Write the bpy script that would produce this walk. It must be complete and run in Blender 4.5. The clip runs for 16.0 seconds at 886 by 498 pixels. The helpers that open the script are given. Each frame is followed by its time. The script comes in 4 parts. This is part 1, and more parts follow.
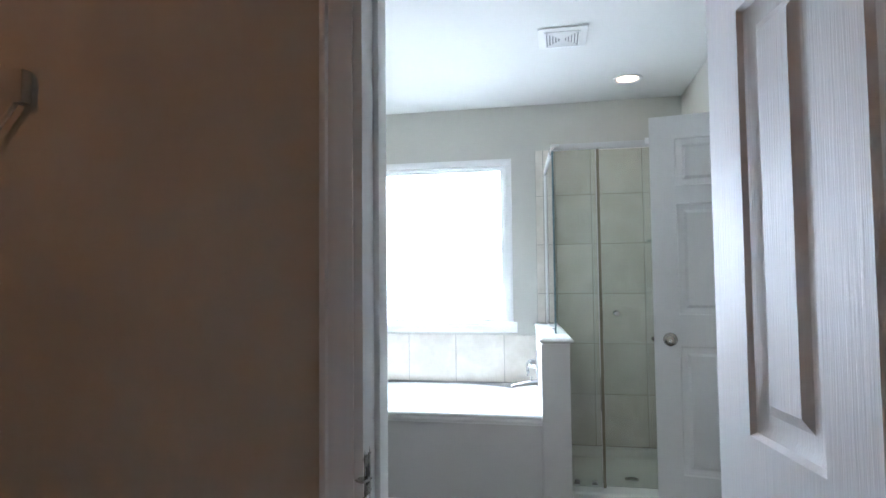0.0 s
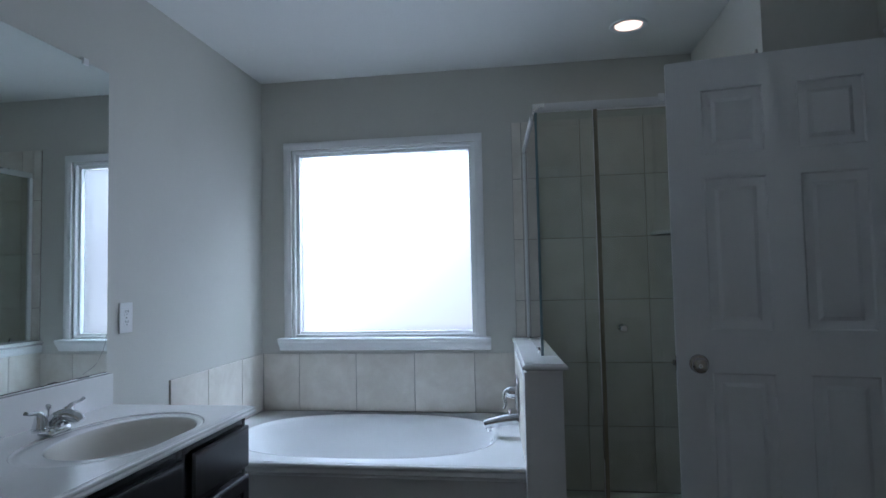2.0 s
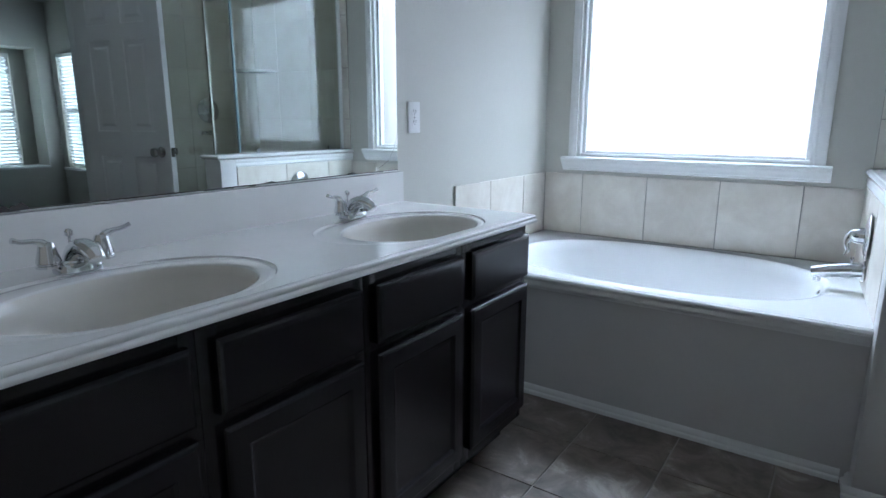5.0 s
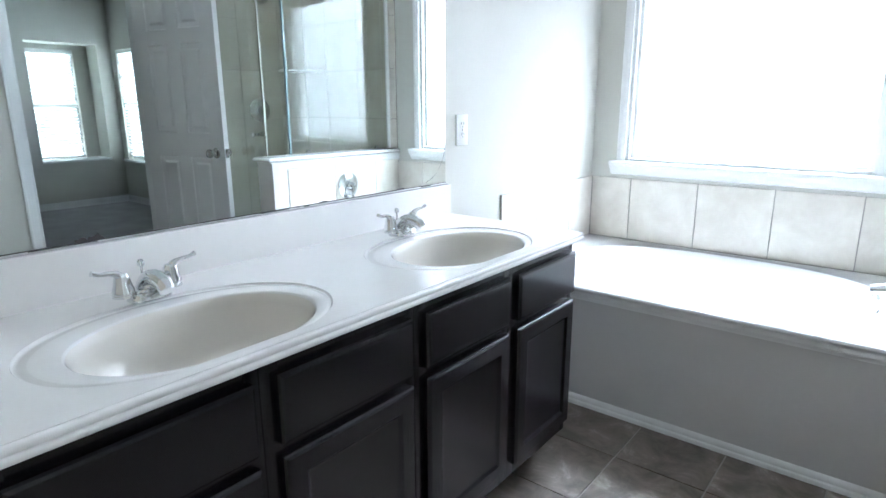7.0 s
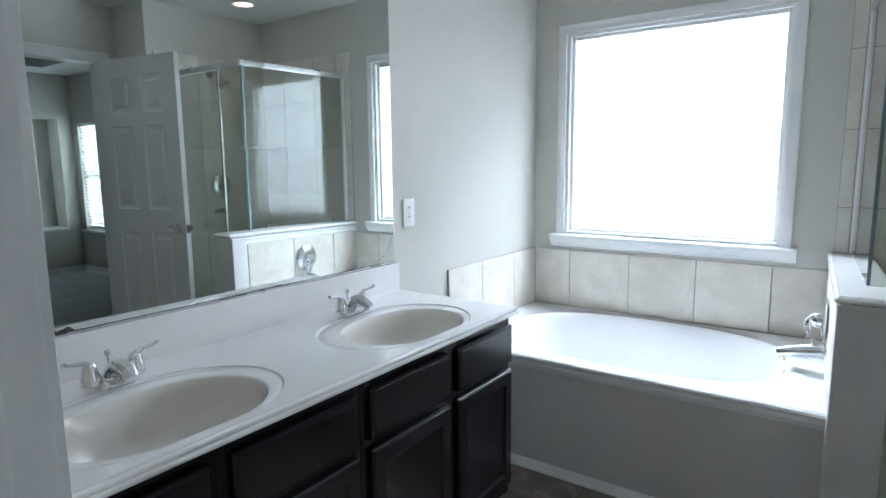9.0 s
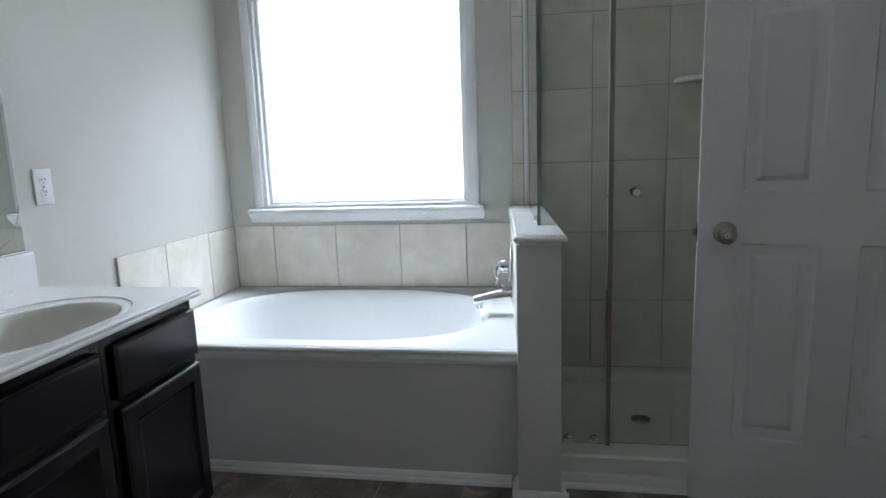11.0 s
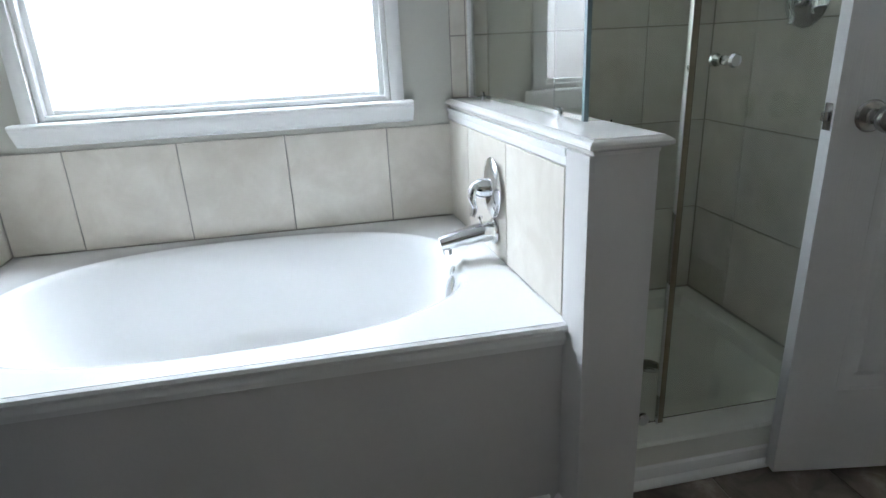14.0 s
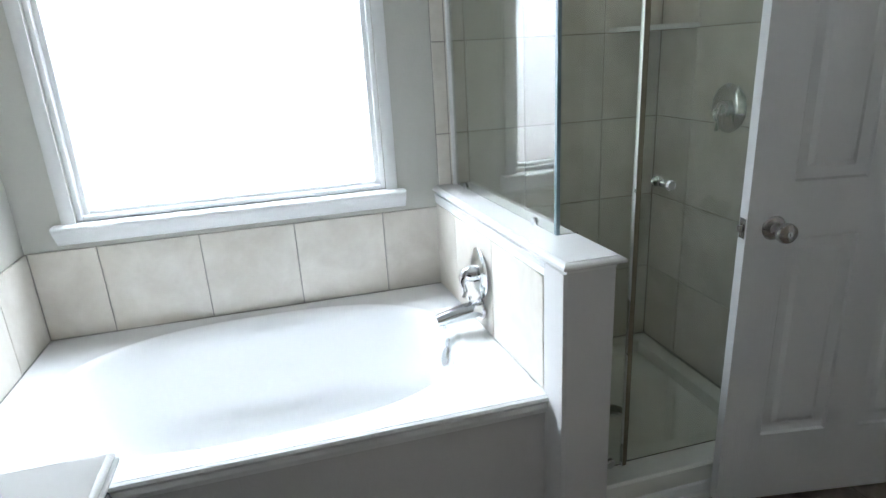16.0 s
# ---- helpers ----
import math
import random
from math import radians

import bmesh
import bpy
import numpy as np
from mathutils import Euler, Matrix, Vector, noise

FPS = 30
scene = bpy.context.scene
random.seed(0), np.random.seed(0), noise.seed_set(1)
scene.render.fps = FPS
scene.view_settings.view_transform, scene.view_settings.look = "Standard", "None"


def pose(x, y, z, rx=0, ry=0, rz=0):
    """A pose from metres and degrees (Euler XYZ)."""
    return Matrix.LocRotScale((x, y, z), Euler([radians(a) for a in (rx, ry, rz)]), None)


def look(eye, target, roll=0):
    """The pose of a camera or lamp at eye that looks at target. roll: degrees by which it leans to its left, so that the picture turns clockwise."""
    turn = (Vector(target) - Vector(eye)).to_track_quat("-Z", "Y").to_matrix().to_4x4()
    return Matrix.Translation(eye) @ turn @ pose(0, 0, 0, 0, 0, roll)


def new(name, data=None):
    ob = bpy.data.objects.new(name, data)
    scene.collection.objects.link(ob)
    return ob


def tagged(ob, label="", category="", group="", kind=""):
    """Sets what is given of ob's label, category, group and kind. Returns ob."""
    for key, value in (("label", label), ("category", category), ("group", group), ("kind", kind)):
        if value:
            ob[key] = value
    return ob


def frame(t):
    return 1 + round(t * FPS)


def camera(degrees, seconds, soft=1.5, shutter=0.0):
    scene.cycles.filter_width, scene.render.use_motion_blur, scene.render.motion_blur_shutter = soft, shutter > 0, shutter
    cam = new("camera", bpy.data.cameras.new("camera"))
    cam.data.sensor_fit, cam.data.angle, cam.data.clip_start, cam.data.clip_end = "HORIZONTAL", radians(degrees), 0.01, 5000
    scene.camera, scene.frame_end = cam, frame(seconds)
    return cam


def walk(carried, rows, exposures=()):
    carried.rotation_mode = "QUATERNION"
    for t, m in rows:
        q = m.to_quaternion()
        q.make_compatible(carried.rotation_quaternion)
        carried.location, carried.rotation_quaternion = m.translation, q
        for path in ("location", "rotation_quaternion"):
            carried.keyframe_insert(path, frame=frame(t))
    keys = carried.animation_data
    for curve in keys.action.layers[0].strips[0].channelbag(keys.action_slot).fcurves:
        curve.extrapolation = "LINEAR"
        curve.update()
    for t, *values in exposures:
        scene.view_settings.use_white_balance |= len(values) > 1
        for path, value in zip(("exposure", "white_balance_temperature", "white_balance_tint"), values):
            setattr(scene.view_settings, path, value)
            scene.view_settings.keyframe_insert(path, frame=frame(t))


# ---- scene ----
cam = camera(74.1, 16.0)
PATH = [
    (0, (0.319, -0.133, 1.239), (-0.055, 1.829, 1.334), -0.6),
    (0.5, (0.334, 0.014, 1.236), (0.041, 1.99, 1.333), -1.0),
    (1, (0.341, 0.22, 1.244), (0.084, 2.202, 1.335), -1.2),
    (1.5, (0.316, 0.486, 1.235), (0.0545, 2.468, 1.335), -1.15),
    (2, (0.2645, 0.691, 1.244), (-0.018, 2.669, 1.3465), -1.2),
    (2.5, (0.212, 0.816, 1.22), (-0.238, 2.763, 1.31), -1.3),
    (3, (0.188, 0.889, 1.183), (-0.536, 2.753, 1.195), -1.4),
    (3.5, (0.162, 0.925, 1.156), (-0.748, 2.703, 1.046), -1.1),
    (4, (0.151, 0.944, 1.129), (-0.865, 2.649, 0.884), -0.8),
    (4.5, (0.138, 0.944, 1.111), (-0.935, 2.59, 0.739), -0.4),
    (7, (0.12, 0.93, 1.221), (-1.102, 2.438, 0.739), -0.2),
    (7.5, (0.137, 0.914, 1.278), (-1.121, 2.403, 0.833), -0.2),
    (8, (0.154, 0.898, 1.299), (-1.125, 2.39, 0.926), -0.3),
    (8.5, (0.21, 0.867, 1.315), (-1.064, 2.376, 0.999), -0.4),
    (9, (0.276, 0.837, 1.326), (-0.872, 2.449, 1.037), -0.6),
    (9.5, (0.297, 0.822, 1.331), (-0.557, 2.608, 1.044), -0.8),
    (10, (0.314, 0.819, 1.306), (-0.259, 2.714, 1.024), -1.3),
    (12.5, (0.189, 1.796, 1.083), (0.005, 3.724, 0.585), -2.4),
    (13, (0.052, 1.921, 1.089), (0.008, 3.836, 0.514), -2.5),
    (13.5, (-0.109, 1.939, 1.097), (0.067, 3.832, 0.474), -2.7),
    (14, (-0.225, 1.924, 1.1), (0.113, 3.78, 0.436), -2.8),
    (14.5, (-0.305, 1.859, 1.121), (0.075, 3.686, 0.402), -2.9),
    (15, (-0.353, 1.791, 1.233), (0.055, 3.609, 0.505), -3.0),
    (15.5, (-0.363, 1.748, 1.332), (0.072, 3.559, 0.604), -3.1),
    (16, (-0.357, 1.729, 1.404), (0.11, 3.57, 0.777), -3.2),
]
GLOW, CLOSET_GLOW, DAYLIGHT, OVERHEAD = 29.0, 31.0, 7.6, 215.0
EXPOSURES = [(t, e, k, 10) for t, e, k in (
    (0.0, 1.7, 5450), (0.5, 1.2, 5330), (1.0, 0.6, 5270), (1.5, 0.1, 5150), (2.0, -0.4, 5050), (2.5, -0.95, 4980), (3.0, -1.25, 4980), (3.5, -1.05, 4970), (4.0, -0.65, 5000),
    (4.5, -0.2, 5100), (7.0, 1.52, 5500), (7.5, 1.36, 5500), (8.0, 1.15, 5500), (8.5, 0.95, 5500), (9.0, 0.82, 5520), (9.5, 0.56, 5520), (10.0, 0.2, 5570),
    (12.5, 0.75, 5750), (13.0, 0.7, 5750), (14.0, 0.52, 5800), (15.0, 0.52, 5830), (16.0, 0.8, 5830))]
walk(cam, [(t, look(eye, target, roll)) for t, eye, target, roll in PATH], EXPOSURES)

# ---------- world, sun, exposure ----------
world = bpy.data.worlds.new("sky")
scene.world = world
world.use_nodes = True
wn = world.node_tree
sky = wn.nodes.new("ShaderNodeTexSky")
sky.sky_type = 'NISHITA'
sky.sun_disc = False
sky.sun_elevation, sky.sun_rotation = radians(50), radians(200)
wn.nodes["Background"].inputs["Strength"].default_value = 0.1
wn.links.new(sky.outputs[0], wn.nodes["Background"].inputs[0])
sun = new("sun", bpy.data.lights.new("sun", 'SUN'))
sun.data.energy, sun.data.angle, sun.data.color = 2.5, radians(0.5), (1.0, 0.96, 0.9)
sun.matrix_world = look((0, 0, 8), (-0.3, 0.6, 7.2))

# the daylight that the frosted pane spreads into the room
daylight = new("window_daylight", bpy.data.lights.new("window_daylight", 'AREA'))
daylight.data.shape, daylight.data.size, daylight.data.size_y, daylight.data.energy, daylight.data.color = 'RECTANGLE', 0.98, 0.98, DAYLIGHT, (0.92, 0.97, 1.0)
daylight.matrix_world = look((-0.5475, 4.045, 1.47), (-0.5475, 3.0, 1.47))

# the open sky above the side yard, falling steeply in through the bath window
overhead = new("sky_above_window", bpy.data.lights.new("sky_above_window", 'AREA'))
overhead.data.shape, overhead.data.size, overhead.data.size_y, overhead.data.energy, overhead.data.color = 'RECTANGLE', 2.2, 1.3, OVERHEAD, (0.90, 0.97, 1.0)
overhead.matrix_world = look((-0.62, 4.72, 2.95), (-0.56, 3.45, 0.4))

# ---------- materials ----------


def mat(name, color, rough=0.5, metal=0.0, vary=0.08, scale=3.0, fine=60.0, bump=0.0, bump_scale=120.0, coat=0.0, by_object=0.0, spec=0.5):
    m = bpy.data.materials.new(name)
    m.use_nodes = True
    n, l = m.node_tree.nodes, m.node_tree.links
    p = n["Principled BSDF"]
    p.inputs["Metallic"].default_value = metal
    p.inputs["Coat Weight"].default_value = coat
    p.inputs["Specular IOR Level"].default_value = spec
    tc = n.new("ShaderNodeTexCoord")
    big, small = n.new("ShaderNodeTexNoise"), n.new("ShaderNodeTexNoise")
    for t, s, d in ((big, scale, 4), (small, fine, 3)):
        t.inputs["Scale"].default_value = s
        t.inputs["Detail"].default_value = d
        l.new(tc.outputs["Object"], t.inputs["Vector"])
    add = n.new("ShaderNodeMath")
    add.operation = 'MULTIPLY_ADD'
    l.new(small.outputs["Fac"], add.inputs[0])
    add.inputs[1].default_value = 0.4
    l.new(big.outputs["Fac"], add.inputs[2])
    rng = n.new("ShaderNodeMapRange")
    rng.inputs["From Min"].default_value, rng.inputs["From Max"].default_value = 0.4, 1.0
    rng.inputs["To Min"].default_value, rng.inputs["To Max"].default_value = 1 - vary, 1 + vary
    l.new(add.outputs[0], rng.inputs["Value"])
    value = rng.outputs[0]
    if by_object:
        oi, r2, mul = n.new("ShaderNodeObjectInfo"), n.new("ShaderNodeMapRange"), n.new("ShaderNodeMath")
        r2.inputs["To Min"].default_value, r2.inputs["To Max"].default_value = 1 - by_object, 1 + by_object
        l.new(oi.outputs["Random"], r2.inputs["Value"])
        mul.operation = 'MULTIPLY'
        l.new(value, mul.inputs[0]), l.new(r2.outputs[0], mul.inputs[1])
        value = mul.outputs[0]
    hsv = n.new("ShaderNodeHueSaturation")
    hsv.inputs["Color"].default_value = (*color, 1)
    l.new(value, hsv.inputs["Value"])
    l.new(hsv.outputs[0], p.inputs["Base Color"])
    rr = n.new("ShaderNodeMapRange")
    rr.inputs["To Min"].default_value, rr.inputs["To Max"].default_value = max(rough - 0.06, 0.01), min(rough + 0.06, 1)
    l.new(big.outputs["Fac"], rr.inputs["Value"])
    l.new(rr.outputs[0], p.inputs["Roughness"])
    if bump:
        t, b = n.new("ShaderNodeTexNoise"), n.new("ShaderNodeBump")
        t.inputs["Scale"].default_value, t.inputs["Detail"].default_value = bump_scale, 3
        l.new(tc.outputs["Object"], t.inputs["Vector"])
        b.inputs["Strength"].default_value, b.inputs["Distance"].default_value = bump, 0.002
        l.new(t.outputs["Fac"], b.inputs["Height"])
        l.new(b.outputs[0], p.inputs["Normal"])
    return m


WALL = mat("wall_paint", (0.618, 0.606, 0.550), 0.6, vary=0.03, bump=0.35, bump_scale=140)
APRON = mat("satin_apron_paint", (0.665, 0.652, 0.64), 0.42, vary=0.03, bump=0.2, bump_scale=160)
CLOSET = mat("closet_paint", (0.62, 0.555, 0.46), 0.7, vary=0.04, bump=0.35, bump_scale=140)
CEIL = mat("ceiling_paint", (0.78, 0.78, 0.75), 0.8, vary=0.02, bump=0.5, bump_scale=90)
TRIM = mat("trim_paint", (0.84, 0.84, 0.83), 0.32, vary=0.03, bump=0.05)
CABINET = mat("espresso_wood", (0.0085, 0.0066, 0.0085), 0.22, vary=0.16, scale=6, spec=0.5, bump=0.06, bump_scale=45)
MARBLE = mat("cultured_marble", (0.80, 0.79, 0.77), 0.14, vary=0.025, scale=5, coat=0.3)
BONE = mat("bone_marble_bowl", (0.78, 0.745, 0.685), 0.15, vary=0.02, scale=5, coat=0.3)
ACRYLIC = mat("tub_acrylic", (0.88, 0.88, 0.88), 0.12, vary=0.015, coat=0.3)
PAN = mat("shower_pan_acrylic", (0.84, 0.84, 0.78), 0.3, vary=0.04, bump=0.1)
GROUT = mat("tile_grout", (0.40, 0.37, 0.33), 0.85, vary=0.1)
CHROME = mat("chrome", (0.74, 0.75, 0.76), 0.04, 1.0, vary=0.02)
NICKEL = mat("brushed_nickel", (0.42, 0.405, 0.385), 0.2, 1.0, vary=0.06)
ALUM = mat("aluminium", (0.70, 0.70, 0.69), 0.28, 1.0, vary=0.05)
SEAL = mat("vinyl_seal", (0.23, 0.20, 0.135), 0.4, vary=0.1)
PLASTIC = mat("white_plastic", (0.85, 0.85, 0.84), 0.35, vary=0.02)
# near-black: shade of small openings put into colour, and the mirror's backing
DARK = mat("hole_shade_and_backing", (0.03, 0.03, 0.03), 0.7)
CARPET = mat("grey_carpet", (0.44, 0.43, 0.44), 0.95, vary=0.18, scale=4, fine=150, bump=1.0, bump_scale=350)
SILVERWEAR = mat("mirror_desilvering", (0.05, 0.045, 0.04), 0.6, vary=0.4, scale=20)


def tile_mat(name, a, b, rough, scale, bump, vein=None, by_object=0.05):
    """Cloudy ceramic or vinyl: two tones mixed by noise, moved along for each piece."""
    m = mat(name, a, rough)
    n, l = m.node_tree.nodes, m.node_tree.links
    p = n["Principled BSDF"]
    tc, oi = n.new("ShaderNodeTexCoord"), n.new("ShaderNodeObjectInfo")
    shift = n.new("ShaderNodeVectorMath")
    shift.operation = 'MULTIPLY_ADD'
    l.new(oi.outputs["Random"], shift.inputs[0])
    shift.inputs[1].default_value = (37, 53, 71)
    l.new(tc.outputs["Object"], shift.inputs[2])
    t = n.new("ShaderNodeTexNoise")
    t.inputs["Scale"].default_value, t.inputs["Detail"].default_value, t.inputs["Roughness"].default_value = scale, 8, 0.62
    t.inputs["Distortion"].default_value = 0.5 if vein else 0.3
    l.new(shift.outputs[0], t.inputs["Vector"])
    ramp = n.new("ShaderNodeValToRGB")
    ramp.color_ramp.elements[0].position, ramp.color_ramp.elements[1].position = 0.36, 0.66
    ramp.color_ramp.elements[0].color, ramp.color_ramp.elements[1].color = (*a, 1), (*b, 1)
    if vein:
        e = ramp.color_ramp.elements.new(0.56)
        e.color = (*vein, 1)
    l.new(t.outputs["Fac"], ramp.inputs[0])
    r2, hsv = n.new("ShaderNodeMapRange"), n.new("ShaderNodeHueSaturation")
    r2.inputs["To Min"].default_value, r2.inputs["To Max"].default_value = 1 - by_object, 1 + by_object
    l.new(oi.outputs["Random"], r2.inputs["Value"])
    l.new(ramp.outputs[0], hsv.inputs["Color"]), l.new(r2.outputs[0], hsv.inputs["Value"])
    l.new(hsv.outputs[0], p.inputs["Base Color"])
    b2 = n.new("ShaderNodeBump")
    b2.inputs["Strength"].default_value, b2.inputs["Distance"].default_value = bump, 0.002
    l.new(t.outputs["Fac"], b2.inputs["Height"]), l.new(b2.outputs[0], p.inputs["Normal"])
    return m


TILE = tile_mat("ceramic_tile", (0.66, 0.61, 0.535), (0.78, 0.74, 0.67), 0.3, 7, 0.15)
VINYL = tile_mat("slate_vinyl", (0.125, 0.102, 0.086), (0.42, 0.365, 0.31), 0.30, 8, 0.3, vein=(0.24, 0.20, 0.17), by_object=0.12)
JOINT = mat("vinyl_joint", (0.36, 0.325, 0.28), 0.5, vary=0.15)


def door_mat():
    """White paint over a pressed wood-grain skin."""
    m = mat("grained_door_paint", (0.77, 0.77, 0.77), 0.34, vary=0.03)
    n, l = m.node_tree.nodes, m.node_tree.links
    tc, mp = n.new("ShaderNodeTexCoord"), n.new("ShaderNodeMapping")
    mp.inputs["Scale"].default_value = (75, 75, 2.6)
    l.new(tc.outputs["Object"], mp.inputs["Vector"])
    w, g, b, add = n.new("ShaderNodeTexNoise"), n.new("ShaderNodeTexNoise"), n.new("ShaderNodeBump"), n.new("ShaderNodeMath")
    w.inputs["Scale"].default_value, w.inputs["Detail"].default_value, w.inputs["Distortion"].default_value = 1.0, 3, 0.6
    g.inputs["Scale"].default_value, g.inputs["Detail"].default_value = 4.5, 2
    l.new(mp.outputs[0], w.inputs["Vector"]), l.new(mp.outputs[0], g.inputs["Vector"])
    l.new(w.outputs["Fac"], add.inputs[0]), l.new(g.outputs["Fac"], add.inputs[1])
    b.inputs["Strength"].default_value, b.inputs["Distance"].default_value = 0.5, 0.0012
    l.new(add.outputs[0], b.inputs["Height"])
    l.new(b.outputs[0], n["Principled BSDF"].inputs["Normal"])
    return m


DOOR = door_mat()


def glass_mat(name, color, rough=0.0):
    m = bpy.data.materials.new(name)
    m.use_nodes = True
    p = m.node_tree.nodes["Principled BSDF"]
    p.inputs["Base Color"].default_value = (*color, 1)
    p.inputs["Transmission Weight"].default_value = 1
    p.inputs["Roughness"].default_value = rough
    p.inputs["IOR"].default_value = 1.45
    return m


GLASS = glass_mat("clear_glass", (0.91, 0.955, 0.925))
GLASS.node_tree.nodes["Principled BSDF"].inputs["IOR"].default_value = 1.6
FROST = glass_mat("frosted_glass", (0.122, 0.122, 0.123), 0.5)
GLASSEDGE = mat("glass_edge", (0.20, 0.27, 0.29), 0.12)
SHOWER_GLASS = glass_mat("shower_glass", (0.71, 0.74, 0.665))
SHOWER_GLASS.node_tree.nodes["Principled BSDF"].inputs["IOR"].default_value = 1.9
DOOR_GLASS = glass_mat("shower_door_glass", (0.725, 0.755, 0.69))
DOOR_GLASS.node_tree.nodes["Principled BSDF"].inputs["IOR"].default_value = 1.5
MIRROR = mat("mirror_silver", (0.80, 0.84, 0.83), 0.0, 1.0, vary=0.005)
for lk in list(MIRROR.node_tree.nodes["Principled BSDF"].inputs["Roughness"].links):
    MIRROR.node_tree.links.remove(lk)
MIRROR.node_tree.nodes["Principled BSDF"].inputs["Roughness"].default_value = 0.012


def glow(name, color, strength):
    m = bpy.data.materials.new(name)
    m.use_nodes = True
    p = m.node_tree.nodes["Principled BSDF"]
    p.inputs["Base Color"].default_value = (*color, 1)
    p.inputs["Emission Color"].default_value = (*color, 1)
    p.inputs["Emission Strength"].default_value = strength
    return m


BULB = glow("lamp_diffuser", (1.0, 0.62, 0.42), 2.4)


def backdrop_mat(name, up, low, strength, direction, offset, width):
    """A glowing sheet standing in for outdoor light: emission fades from up to low along direction."""
    m = bpy.data.materials.new(name)
    m.use_nodes = True
    n, l = m.node_tree.nodes, m.node_tree.links
    p = n["Principled BSDF"]
    p.inputs["Base Color"].default_value = (0, 0, 0, 1)
    p.inputs["Specular IOR Level"].default_value = 0
    tc, dot, rng, mix = n.new("ShaderNodeTexCoord"), n.new("ShaderNodeVectorMath"), n.new("ShaderNodeMapRange"), n.new("ShaderNodeMix")
    dot.operation = 'DOT_PRODUCT'
    dot.inputs[1].default_value = direction
    l.new(tc.outputs["Object"], dot.inputs[0])
    rng.inputs["From Min"].default_value, rng.inputs["From Max"].default_value = offset - width, offset + width
    rng.interpolation_type = 'SMOOTHSTEP'
    l.new(dot.outputs["Value"], rng.inputs["Value"])
    mix.data_type = 'RGBA'
    l.new(rng.outputs[0], mix.inputs["Factor"])
    mix.inputs[6].default_value, mix.inputs[7].default_value = (*low, 1), (*up, 1)
    l.new(mix.outputs[2], p.inputs["Emission Color"])
    p.inputs["Emission Strength"].default_value = strength
    return m


# ---------- builders ----------
BASE = {}


def place(name, x, y, z, rz=0.0, label="", category="", group="", kind=""):
    """An Empty at the base of a thing."""
    ob = new(name)
    ob.empty_display_size = 0.1
    ob.matrix_basis = pose(x, y, z, 0, 0, rz)
    BASE[ob.name] = None if rz else Vector((x, y, z))
    return tagged(ob, label, category, group, kind)


def mesh(name, bm, material, smooth=35):
    bmesh.ops.recalc_face_normals(bm, faces=bm.faces)
    for e in bm.edges:
        e.smooth = len(e.link_faces) == 2 and e.calc_face_angle(0) < radians(smooth)
    for f in bm.faces:
        f.smooth = True
    me = bpy.data.meshes.new(name)
    bm.to_mesh(me)
    bm.free()
    me.materials.append(material)
    return me


def part(name, bm, material, parent, label="", smooth=35):
    """One mesh under a thing or part; world coordinates unless the thing is turned."""
    root = parent.parent or parent
    base = BASE.get(root.name)
    if base:
        bmesh.ops.translate(bm, verts=bm.verts, vec=-base)
    ob = new(name, mesh(name, bm, material, smooth))
    ob.parent = parent
    return tagged(ob, label)


def solid(name, bm, material, label="", category="", kind="structure", smooth=35):
    return tagged(new(name, mesh(name, bm, material, smooth)), label, category, "", kind)


def box(x0, x1, y0, y1, z0, z1, bevel=0.0, bm=None, seg=2):
    b = bmesh.new()
    bmesh.ops.create_cube(b, size=1.0, matrix=Matrix.Translation(((x0 + x1) / 2, (y0 + y1) / 2, (z0 + z1) / 2)) @ Matrix.Diagonal((x1 - x0, y1 - y0, z1 - z0, 1)))
    if bevel:
        bmesh.ops.bevel(b, geom=b.edges[:], offset=bevel, segments=seg, affect='EDGES', profile=0.6)
    return join(bm, b)


def join(bm, b):
    if bm is None:
        return b
    me = bpy.data.meshes.new("tmp")
    b.to_mesh(me)
    b.free()
    bm.from_mesh(me)
    bpy.data.meshes.remove(me)
    return bm


def lathe(profile, m, n=28, bm=None):
    """Turns (radius, height) pairs about z, then places by m."""
    b = bmesh.new()
    rings = []
    for r, z in profile:
        if r < 1e-5:
            rings.append([b.verts.new(m @ Vector((0, 0, z)))])
        else:
            rings.append([b.verts.new(m @ Vector((r * math.cos(2 * math.pi * i / n), r * math.sin(2 * math.pi * i / n), z))) for i in range(n)])
    for p, q in zip(rings, rings[1:]):
        for i in range(n):
            j = (i + 1) % n
            vs = [p[i % len(p)], p[j % len(p)], q[j % len(q)], q[i % len(q)]]
            vs = list(dict.fromkeys(vs))
            if len(vs) > 2:
                b.faces.new(vs)
    return join(bm, b)


def tube(points, radii, n=12, flat=1.0, bm=None):
    """A round bar swept along points, with a radius at each."""
    b = bmesh.new()
    pts = [Vector(p) for p in points]
    rings = []
    for i, p in enumerate(pts):
        d = (pts[min(i + 1, len(pts) - 1)] - pts[max(i - 1, 0)]).normalized()
        side = d.cross(Vector((0, 0, 1)))
        if side.length < 1e-3:
            side = Vector((1, 0, 0))
        side.normalize()
        up = side.cross(d)
        r = radii[i] if isinstance(radii, (list, tuple)) else radii
        rings.append([b.verts.new(p + side * (r * math.cos(2 * math.pi * k / n)) + up * (r * flat * math.sin(2 * math.pi * k / n))) for k in range(n)])
    for p, q in zip(rings, rings[1:]):
        for i in range(n):
            b.faces.new((p[i], p[(i + 1) % n], q[(i + 1) % n], q[i]))
    b.faces.new(rings[0][::-1]), b.faces.new(rings[-1])
    return join(bm, b)


